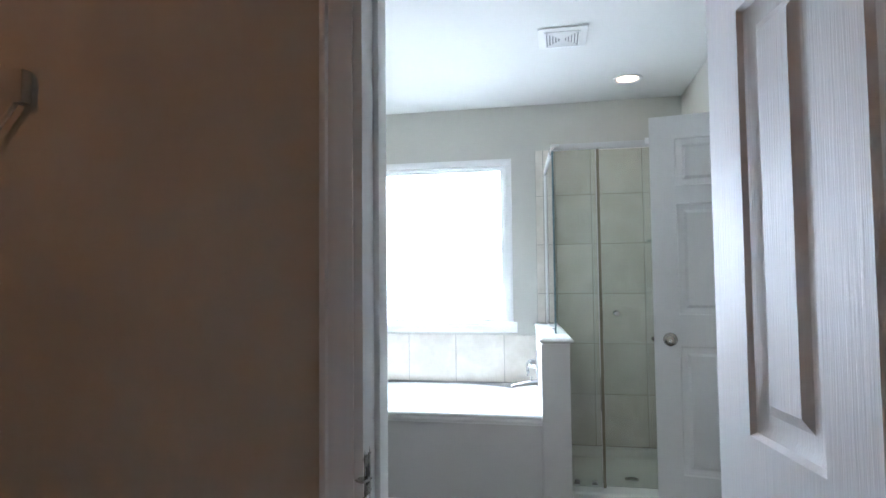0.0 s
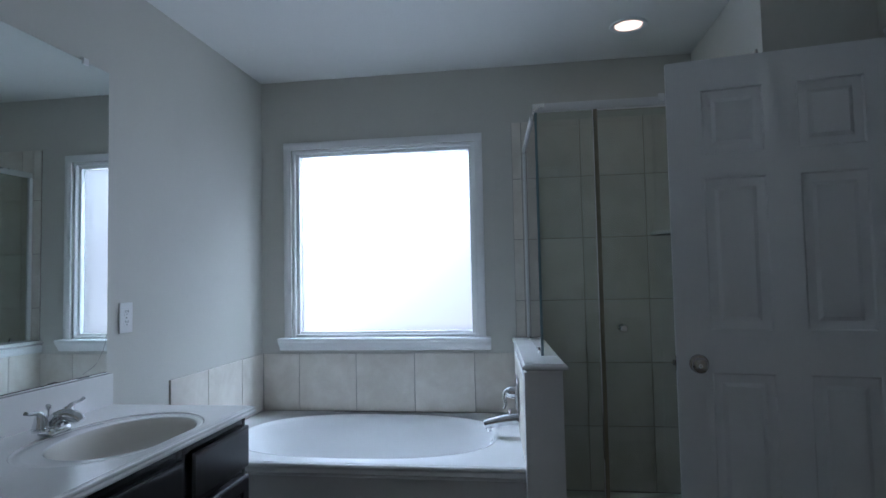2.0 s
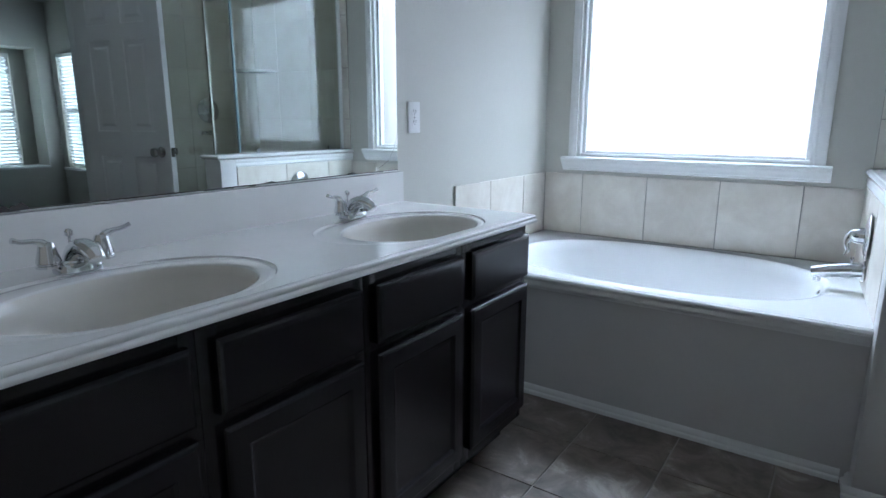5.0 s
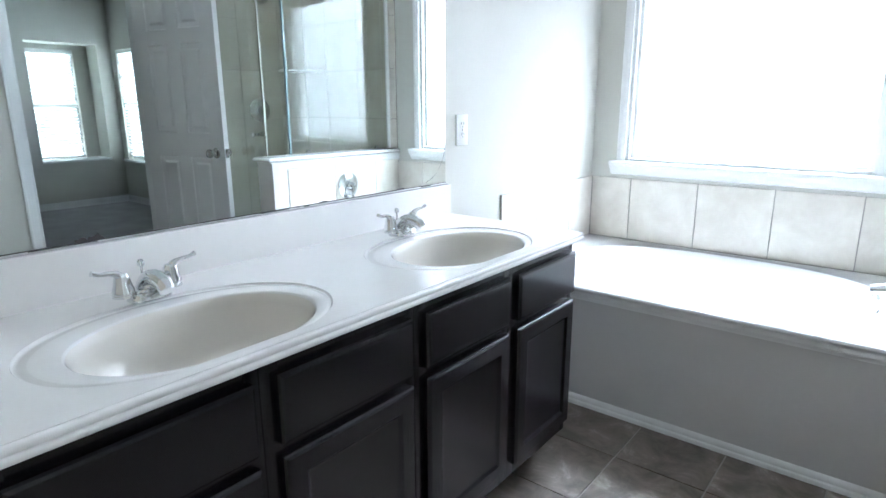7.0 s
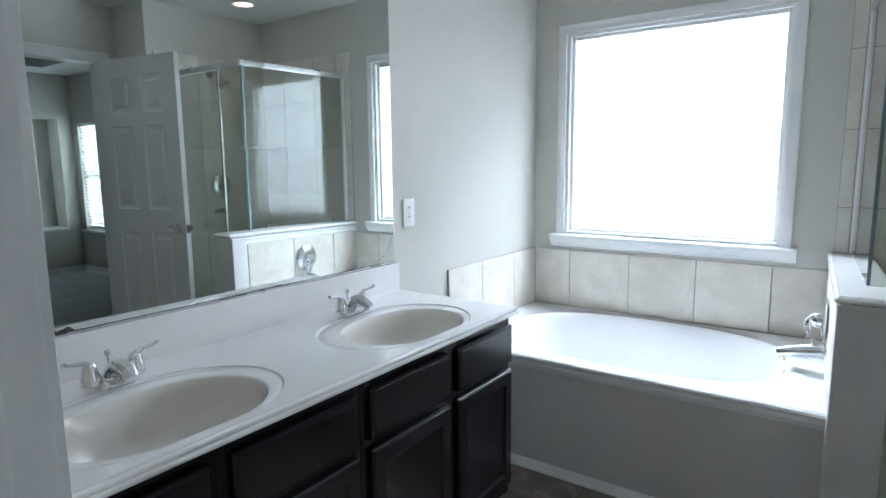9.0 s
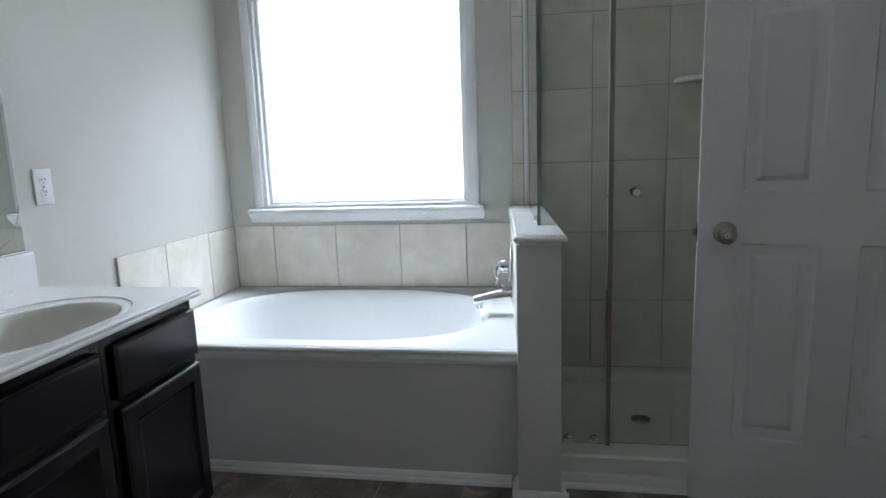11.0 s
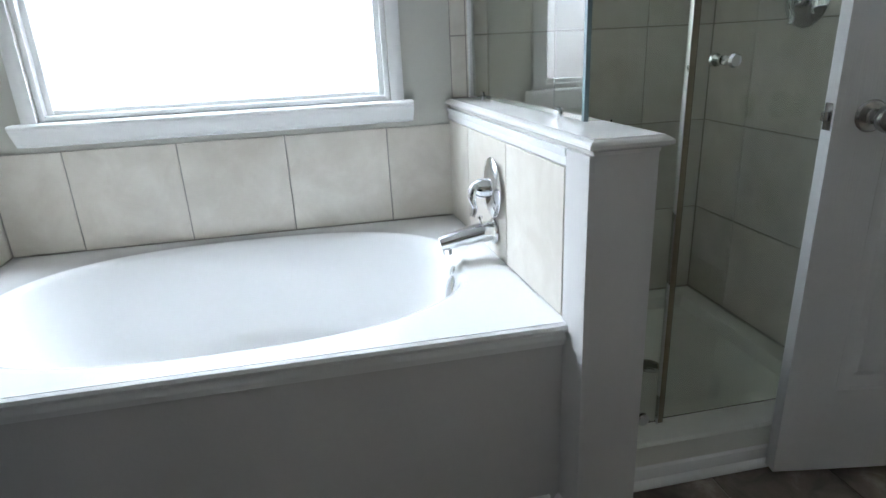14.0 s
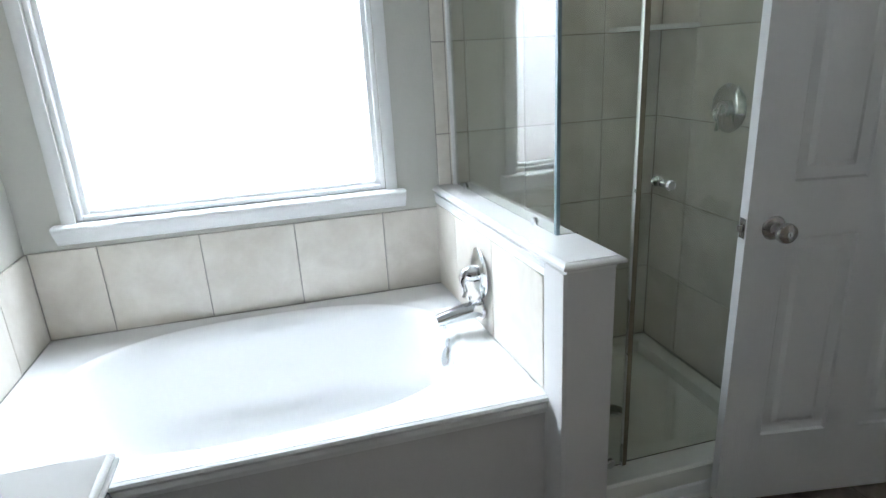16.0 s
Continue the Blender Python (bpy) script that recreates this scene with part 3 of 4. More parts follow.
def cap_ring():
    """The cap: a slab whose moulded edge turns the two front corners."""
    b = bmesh.new()
    prof = [(0.0, 0.0), (0.005, 0.0), (0.007, -0.002), (0.009, -0.0025), (0.0165, -0.008), (0.0185, -0.011), (0.0185, -0.017), (0.016, -0.019), (0.004, -0.024), (0.0015, -0.025), (0.0015, -0.032), (0.0, -0.032)]
    rings = []
    for o, dz in prof:
        X0 = HX0
        rings.append([b.verts.new(v) for v in ((X0 - o, BACK - 0.001, CAP_Z + dz), (X0 - o, HY - o, CAP_Z + dz), (HX1 + o, HY - o, CAP_Z + dz), (HX1 + o, BACK - 0.001, CAP_Z + dz))])
    for p, q in zip(rings, rings[1:]):
        for i in range(3):
            b.faces.new((p[i], p[i + 1], q[i + 1], q[i]))
    b.faces.new(rings[0]), b.faces.new(rings[-1])
    return b


solid("trim_half_wall_cap", skewed(cap_ring()), MARBLE, "glossy white moulded cap of the half wall", "cap", smooth=25)
solid("trim_half_wall_moulding", skewed(moulding([(0, 0), (0.012, 0), (0.012, -0.010), (0.008, -0.018), (0.010, -0.024), (0.010, -0.034), (0.005, -0.040), (0, -0.042)], (HX0, 3.03, CAP_Z - 0.032), (HX0, BACK - 0.001, CAP_Z - 0.032), (-1, 0, 0))), TRIM, "white moulding under the cap", "moulding")
bm = bmesh.new()
moulding(LOW_BASE, (HX0 - 0.034, HY, 0), (HX1 + 0.024, HY, 0), (0, -1, 0), bm)
moulding(LOW_BASE, (HX0 - 0.010, HY, 0), (HX0 - 0.010, TY0 + 0.024, 0), (-1, 0, 0), bm)
moulding(LOW_BASE, (HX1, HY, 0), (HX1, 3.045, 0), (1, 0, 0), bm)
solid("baseboard_half_wall", skewed(bm), TRIM, "white baseboard round the half wall", "baseboard")

# tub tiles: grout beds and bullnose edges; the tiles come last
SPLASH = 0.838
part("grout", box(LEFT, HX0, BACK - 0.006, BACK, TZ, SPLASH - 0.002), GROUT, wall_window)
part("grout", box(LEFT, LEFT + 0.006, 3.035, BACK - 0.006, TZ, SPLASH - 0.002), GROUT, wall_left)
part("grout", skewed(box(HX0 - 0.006, HX0, 3.036, BACK - 0.006, TZ, SPLASH - 0.002)), GROUT, half)

# ---------- tub taps ----------


def lever_valve(name, x, y, z, sign, r, label):
    """A round wall plate with a hub and a curved lever, facing along sign * x."""
    m = Matrix.Translation((x, y, z)) @ Matrix.Rotation(radians(90 * sign), 4, 'Y')
    v = place(name, x, y, z, label=label, category="valve")
    part("escutcheon", lathe([(0, 0), (r, 0), (r + 0.001, 0.003), (r - 0.004, 0.008), (r - 0.018, 0.011), (r - 0.022, 0.014), (0.034, 0.016), (0, 0.017)], m, 40), CHROME, v)
    part("hub", lathe([(0.030, 0.014), (0.029, 0.030), (0.026, 0.044), (0.018, 0.053), (0, 0.056)], m, 28), CHROME, v)
    part("lever", tube(arc([(x + sign * 0.046, y, z + 0.012), (x + sign * 0.060, y - 0.006, z - 0.004), (x + sign * 0.062, y - 0.012, z - 0.028), (x + sign * 0.058, y - 0.018, z - 0.052), (x + sign * 0.066, y - 0.021, z - 0.072)]), spread([0.016, 0.015, 0.011, 0.008, 0.008], 25), 14, 0.75), CHROME, v)


lever_valve("tub_valve", 0.206, 3.470, 0.712, -1, 0.084, "round chrome single-lever tub valve on the tiled half wall")
sp = place("tub_spout", 0.206, 3.462, 0.582, label="chrome tub spout on the tiled half wall", category="tub spout")
part("spout", tube(arc([(0.206, 3.462, 0.590), (0.165, 3.462, 0.587), (0.125, 3.462, 0.580), (0.085, 3.462, 0.572), (0.048, 3.462, 0.564)]), spread([0.033, 0.032, 0.029, 0.026, 0.022], 25), 20, 0.9), CHROME, sp)
part("flange", lathe([(0, 0), (0.038, 0), (0.037, 0.006), (0.033, 0.009), (0, 0.009)], Matrix.Translation((0.207, 3.462, 0.588)) @ Matrix.Rotation(radians(-90), 4, 'Y'), 28), CHROME, sp)
part("aerator", lathe([(0, 0), (0.013, 0), (0.013, 0.016), (0, 0.016)], Matrix.Translation((0.068, 3.462, 0.534)), 20), CHROME, sp)
part("diverter", lathe([(0, 0), (0.004, 0), (0.004, 0.014), (0.008, 0.017), (0.007, 0.024), (0, 0.025)], Matrix.Translation((0.165, 3.462, 0.612)), 16), CHROME, sp)

# ---------- shower ----------
SX0, SX1, SY0 = 0.330, SHOWER - 0.010, 3.045
pan = place("shower_pan", 0.76, 3.47, 0, label="low white acrylic shower pan with a raised kerb", category="shower pan")


def pan_mesh():
    b = bmesh.new()
    rings = [(0, 0, 0, 0, 0.0), (0, 0, 0, 0, 0.108), (0.008, 0.008, 0.008, 0.008, 0.115), (0.055, 0.10, 0.055, 0.052, 0.115), (0.066, 0.112, 0.066, 0.064, 0.108), (0.078, 0.125, 0.078, 0.076, 0.066), (0.10, 0.15, 0.10, 0.10, 0.058)]
    prev = None
    for l, f, r, k, z in rings:
        cur = [b.verts.new(v) for v in ((SX0 + l, SY0 + f, z), (SX1 - r, SY0 + f, z), (SX1 - r, BACK - 0.010 - k, z), (SX0 + l, BACK - 0.010 - k, z))]
        if prev:
            for i in range(4):
                b.faces.new((prev[i], prev[(i + 1) % 4], cur[(i + 1) % 4], cur[i]))
        prev = cur
    mid = b.verts.new((0.735, 3.485, 0.048))
    for i in range(4):
        b.faces.new((prev[i], prev[(i + 1) % 4], mid))
    return b


part("basin", pan_mesh(), PAN, pan)
dr = part("drain_cover", lathe([(0, 0), (0.041, 0), (0.041, 0.003), (0.038, 0.004), (0, 0.004)], Matrix.Translation((0.735, 3.485, 0.0505)), 28), ALUM, pan, "brushed round drain grate")
# small dark squares on the grate, colour standing in for the holes' shade
bm = bmesh.new()
for i in range(-3, 4):
    for j in range(-3, 4):
        if i * i + j * j < 10:
            box(0.735 + i * 0.0095 - 0.0034, 0.735 + i * 0.0095 + 0.0034, 3.485 + j * 0.0095 - 0.0034, 3.485 + j * 0.0095 + 0.0034, 0.0545, 0.0552, bm=bm)
part("hole_shade", bm, mat("drain_shadow", (0.14, 0.14, 0.13), 0.6), dr)
solid("baseboard_shower", moulding(BASE_PROFILE[:5] + [(0.013, 0.034), (0.008, 0.046), (0, 0.050)], (HX1 + 0.018, SY0, 0), (SX1, SY0, 0), (0, -1, 0)), TRIM, "low white trim below the shower kerb", "baseboard")

part("grout", box(0.330, SX1 + 0.004, BACK - 0.006, BACK, 0.112, 2.098), GROUT, wall_window)
part("grout", box(HX0 - 0.030, 0.330, BACK - 0.006, BACK, CAP_Z, 2.098), GROUT, wall_window)
part("grout", box(SHOWER - 0.006, SHOWER, 3.045, BACK - 0.006, 0.112, 2.098), GROUT, wall_shower)
part("grout", skewed(box(HX1, HX1 + 0.0005, 3.045, BACK - 0.006, 0.112, CAP_Z - 0.04)), GROUT, half)


enc = place("shower_enclosure", 0.60, SEAL_Y, 0.115, label="frameless clear glass shower enclosure with aluminium header", category="shower enclosure")
GX, HZ = 0.301, 1.945
side = part("side_panel", skewed(box(GX - 0.004, GX + 0.004, SEAL_Y + 0.005, BACK - 0.014, CAP_Z + 0.006, HZ - 0.02)), SHOWER_GLASS, enc, "clear glass side panel on the half wall")
b = bmesh.new()
EX = GX + LEAN * (SEAL_Y - 3.36)
outline = [(EX - 0.004, CAP_Z + 0.006), (HX1 + 0.018, CAP_Z + 0.006), (HX1 + 0.018, 0.124), (0.546, 0.124), (0.546, HZ - 0.02), (EX - 0.004, HZ - 0.02)]
va = [[b.verts.new((x, y, z)) for x, z in outline] for y in (SEAL_Y - 0.004, SEAL_Y + 0.004)]
b.faces.new(va[0]), b.faces.new(va[1][::-1])
for i in range(6):
    b.faces.new((va[0][i], va[0][(i + 1) % 6], va[1][(i + 1) % 6], va[1][i]))
front = part("front_panel", b, DOOR_GLASS, enc, "narrow fixed clear glass panel")
gdoor = part("glass_door", box(0.5645, SX1 - 0.022, SEAL_Y - 0.004, SEAL_Y + 0.004, 0.130, HZ - 0.03), DOOR_GLASS, enc, "clear glass shower door")
for g in (side, front, gdoor):
    g.visible_shadow = False
bm = box(EX - 0.0055, EX - 0.0042, SEAL_Y - 0.0043, SEAL_Y + 0.0065, CAP_Z + 0.006, HZ - 0.02)
box(EX - 0.0055, EX + 0.0050, SEAL_Y - 0.0058, SEAL_Y - 0.0044, CAP_Z + 0.006, HZ - 0.02, bm=bm)
part("corner_edge", bm, GLASSEDGE, enc, "pale green-blue glass edge")
bm = box(0.5475, 0.5635, SEAL_Y - 0.006, SEAL_Y + 0.006, 0.118, HZ - 0.02, 0.003)
part("seal_strip", bm, SEAL, enc, "yellowed vinyl seal strip")
part("strike_strip", box(0.5445, 0.5465, SEAL_Y - 0.009, SEAL_Y + 0.009, 0.118, HZ - 0.02, 0.0008), ALUM, enc)
part("header_front", box(EX - 0.012, SX1, SEAL_Y - 0.014, SEAL_Y + 0.014, HZ - 0.022, HZ + 0.012, 0.003), ALUM, enc, "polished aluminium header")
part("header_side", skewed(box(GX - 0.012, GX + 0.014, SEAL_Y + 0.014, BACK - 0.011, HZ - 0.022, HZ + 0.012, 0.003)), ALUM, enc, "polished aluminium header")
part("wall_channel", box(SX1 - 0.020, SX1, SEAL_Y - 0.010, SEAL_Y + 0.010, 0.118, HZ - 0.022, 0.002), ALUM, enc)
part("wall_jamb", skewed(box(GX - 0.012, GX + 0.013, BACK - 0.030, BACK - 0.0075, CAP_Z + 0.0005, HZ - 0.0225, 0.002)), PLASTIC, enc, "white wall channel")
part("header_stop", box(0.80, 0.825, SEAL_Y - 0.020, SEAL_Y - 0.013, HZ - 0.010, HZ + 0.022, 0.003), PLASTIC, enc)
for y in (3.245, 3.80):
    c = lathe([(0, -0.010), (0.012, -0.010), (0.013, -0.008), (0.013, -0.0045), (0, -0.0045)], Matrix.Translation((GX, y, CAP_Z + 0.013)) @ Matrix.Rotation(radians(90), 4, 'Y'), 20)
    lathe([(0, 0.0045), (0.013, 0.0045), (0.013, 0.008), (0.012, 0.010), (0, 0.010)], Matrix.Translation((GX, y, CAP_Z + 0.013)) @ Matrix.Rotation(radians(90), 4, 'Y'), 20, c)
    part("glass_clip", skewed(c), CHROME, enc)
for x in (0.414, 0.505):
    c = lathe([(0, 0.0045), (0.016, 0.0045), (0.017, 0.008), (0.013, 0.011), (0, 0.011)], Matrix.Translation((x, SEAL_Y, 0.137)) @ Matrix.Rotation(radians(90), 4, 'X'), 20)
    lathe([(0, -0.0045), (0.016, -0.0045), (0.017, -0.008), (0.013, -0.011), (0, -0.011)], Matrix.Translation((x, SEAL_Y, 0.137)) @ Matrix.Rotation(radians(90), 4, 'X'), 20, c)
    part("glass_clip", c, CHROME, enc)
kp = [(0, 0.0045), (0.011, 0.0045), (0.011, 0.010), (0.007, 0.016), (0.007, 0.022), (0.014, 0.028), (0.0155, 0.036), (0.012, 0.042), (0, 0.043)]
for s in (1, -1):
    part("door_pull", lathe(kp, Matrix.Translation((0.634, SEAL_Y, 1.035)) @ Matrix.Rotation(radians(90 * s), 4, 'X'), 24), CHROME, enc, "small chrome door pull")

lever_valve("shower_valve", SHOWER - 0.010, 3.500, 1.175, -1, 0.084, "round chrome single-lever shower valve on beige tile")
sh = place("wall_shower_arm_set", SHOWER - 0.010, 3.46, 1.99, label="chrome shower head on a bent arm", category="shower head")
part("arm", tube(arc([(SHOWER - 0.010, 3.46, 1.985), (SHOWER - 0.07, 3.46, 1.99), (SHOWER - 0.13, 3.46, 1.965), (SHOWER - 0.16, 3.46, 1.935)]), 0.0085, 12), CHROME, sh)
part("flange", lathe([(0, 0), (0.03, 0), (0.028, 0.006), (0.012, 0.010), (0, 0.010)], Matrix.Translation((SHOWER - 0.010, 3.46, 1.985)) @ Matrix.Rotation(radians(-90), 4, 'Y'), 24), CHROME, sh)
part("head", lathe([(0, 0), (0.010, 0), (0.012, 0.012), (0.024, 0.030), (0.036, 0.052), (0.036, 0.060), (0.030, 0.062), (0, 0.060)], Matrix.Translation((SHOWER - 0.155, 3.46, 1.94)) @ Matrix.Rotation(radians(-145), 4, 'Y'), 28), CHROME, sh)
b = bmesh.new()
n = 10
pts = [(0, 0)] + [(0.235 * math.cos(a) ** 0.8, 0.235 * math.sin(a) ** 0.8) for a in [max(1e-6, min(math.pi / 2 - 1e-6, math.pi / 2 * i / n)) for i in range(n + 1)]]
tp = [b.verts.new((SHOWER - 0.010 - x, BACK - 0.010 - y, 1.468)) for x, y in pts]
bt = [b.verts.new((SHOWER - 0.010 - x, BACK - 0.010 - y, 1.450)) for x, y in pts]
b.faces.new(tp), b.faces.new(bt[::-1])
for i in range(len(pts)):
    b.faces.new((tp[i], tp[(i + 1) % len(pts)], bt[(i + 1) % len(pts)], bt[i]))
bmesh.ops.bevel(b, geom=[e for e in b.edges if abs(e.verts[0].co.z - e.verts[1].co.z) < 1e-4], offset=0.004, segments=2, affect='EDGES')
tagged(new("corner_shelf", mesh("corner_shelf", b, MARBLE)), "white corner shelf in the tiled shower", "shelf")

# ---------- vanity ----------
VX, VY0, VY1, VZ = -0.728, FRONT + 0.004, 2.652, 0.790
for i, (y0, y1) in enumerate(((2.272, VY1), (1.868, 2.272), (1.460, 1.868), (VY0, 1.460))):
    cab = place("vanity_cabinet", (LEFT + VX) / 2, (y0 + y1) / 2, 0, label="espresso wood vanity cabinet with one drawer over one door", category="cabinet", group="vanity cabinets")
    bm = box(LEFT + 0.001, VX - 0.019, y0 + 0.0005, y0 + 0.016, 0.10, 0.66, 0.001)
    box(LEFT + 0.001, VX - 0.019, y1 - 0.016, y1 - 0.0005, 0.10, 0.66 if i else VZ, 0.001, bm)
    box(LEFT + 0.001, VX - 0.019, y0 + 0.016, y1 - 0.016, 0.10, 0.118, 0.001, bm)
    box(LEFT + 0.001, LEFT + 0.012, y0 + 0.016, y1 - 0.016, 0.118, VZ, 0.001, bm)
    part("body", bm, CABINET, cab)
    part("toe_kick", box(LEFT + 0.001, VX - 0.075, y0 + 0.0005, y1 - 0.0005, 0, 0.10), CABINET, cab)
    d0 = y0 + 0.030 if i < 3 else 1.075
    d1 = y1 - 0.018 if i else y1 - 0.007
    fr = box(VX - 0.019, VX, y0 + 0.0005, d0 + 0.012, 0.10, VZ, 0.001)
    box(VX - 0.019, VX, d1 - 0.012, y1 - 0.0005, 0.10, VZ, 0.001, fr)
    box(VX - 0.019, VX - 0.0006, d0 + 0.012, d1 - 0.012, 0.745, VZ, 0.001, fr)
    box(VX - 0.019, VX - 0.0006, d0 + 0.012, d1 - 0.012, 0.575, 0.615, 0.001, fr)
    box(VX - 0.019, VX - 0.0006, d0 + 0.012, d1 - 0.012, 0.10, 0.15, 0.001, fr)
    part("face_frame", fr, CABINET, cab)

    def front(z0, z1, inset, deep):
        b = bmesh.new()
        prev = None
        for o, x in ((0, 0.0), (0, 0.012), (0.003, 0.0165), (0.008, 0.0195), (0.012, 0.020), *([(inset - 0.006, 0.020), (inset, 0.016), (inset + 0.006, 0.0135), (inset + 0.012, 0.0125)] if deep else [(inset, 0.020)])):
            cur = [b.verts.new((VX + 0.001 + x, y, z)) for y, z in ((d0 + o, z0 + o), (d1 - o, z0 + o), (d1 - o, z1 - o), (d0 + o, z1 - o))]
            if prev:
                for k in range(4):
                    b.faces.new((prev[k], prev[(k + 1) % 4], cur[(k + 1) % 4], cur[k]))
            else:
                b.faces.new(cur[::-1])
            prev = cur
        b.faces.new(prev)
        return b
    part("drawer_front", front(0.612, 0.752, 0.022, False), CABINET, cab, smooth=20)
    part("door", front(0.142, 0.586, 0.052, True), CABINET, cab, smooth=20)

top = place("double_sink_countertop", -0.96, 1.78, VZ + 0.002, label="white cultured-marble double-sink vanity top with backsplash", category="vanity top")
CT, CX1, CY1 = 0.815, -0.706, 2.657
MID = 1.850


def sink_rings(cx, cy):
    """A shallow groove round the basin, then a smooth oval bowl that falls towards its drain."""
    rings = [(cx, cy, 0.203, 0.292, 0, 2.1), (cx, cy, 0.2015, 0.2905, -0.003, 2.1), (cx + 0.001, cy, 0.1985, 0.288, -0.0048, 2.1), (cx + 0.003, cy, 0.194, 0.283, -0.004, 2.1), (cx + 0.009, cy + 0.001, 0.186, 0.274, -0.0015, 2.1), (cx + 0.010, cy + 0.001, 0.184, 0.272, -0.0012, 2.1), (cx + 0.027, cy + 0.004, 0.1655, 0.233, -0.001, 2.1), (cx + 0.027, cy + 0.004, 0.164, 0.2315, -0.0014, 2.1), (cx + 0.027, cy + 0.004, 0.1605, 0.228, -0.005, 2.1)]
    for k in range(1, 10):
        a = k / 9.4 * math.pi / 2
        rings.append((cx + 0.027 - 0.075 * (k / 9.4) ** 2, cy + 0.004, 0.157 * math.cos(a) ** 0.75, 0.224 * math.cos(a) ** 0.75, -0.006 - 0.125 * math.sin(a) ** 1.1, 2.1))
    return rings


SINKS = ((-0.915, 2.250), (-0.915, 1.450))
for sink, (y0, y1) in zip(SINKS, ((MID, CY1), (VY0, MID))):
    deck = part("sink_deck", basin(LEFT + 0.001, CX1, y0, y1, CT, sink_rings(*sink)), MARBLE, top, smooth=50)
    deck.data.materials.append(BONE)
    for poly in deck.data.polygons:
        x, y, z = poly.center + Vector((-0.96, 1.78, VZ + 0.002))
        if z < CT - 0.0056 and math.hypot((x - sink[0] - 0.027) / 0.166, (y - sink[1] - 0.004) / 0.233) < 1.05:
            poly.material_index = 1
edge_p = [(-0.03, -0.001), (0, -0.001), (0.006, -0.003), (0.009, -0.008), (0.007, -0.014), (0.011, -0.017), (0.012, -0.021), (0.010, -0.026), (-0.03, -0.026)]


def edge_run():
    b = bmesh.new()
    k = len(edge_p)
    path = [((CX1, VY0), (1, 0)), ((CX1, CY1), (1, 1)), ((LEFT + 0.001, CY1), (0, 1))]
    rings = [[b.verts.new((x + o * s, y + o * q, CT + h)) for o, h in edge_p] for (x, y), (s, q) in path]
    for p, q in zip(rings, rings[1:]):
        for i in range(k):
            b.faces.new((p[i], p[(i + 1) % k], q[(i + 1) % k], q[i]))
    b.faces.new(rings[0][::-1]), b.faces.new(rings[-1])
    return b


part("edge", edge_run(), MARBLE, top, smooth=50)
part("backsplash", box(LEFT + 0.001, LEFT + 0.026, VY0, CY1, CT - 0.002, 0.927, 0.003), MARBLE, top)
for x, y in SINKS:
    part("sink_drain", lathe([(0, 0), (0.022, 0), (0.024, 0.002), (0.021, 0.004), (0.012, 0.003), (0.011, 0.010), (0, 0.012)], Matrix.Translation((x - 0.046, y + 0.004, CT - 0.131)), 24), CHROME, top)


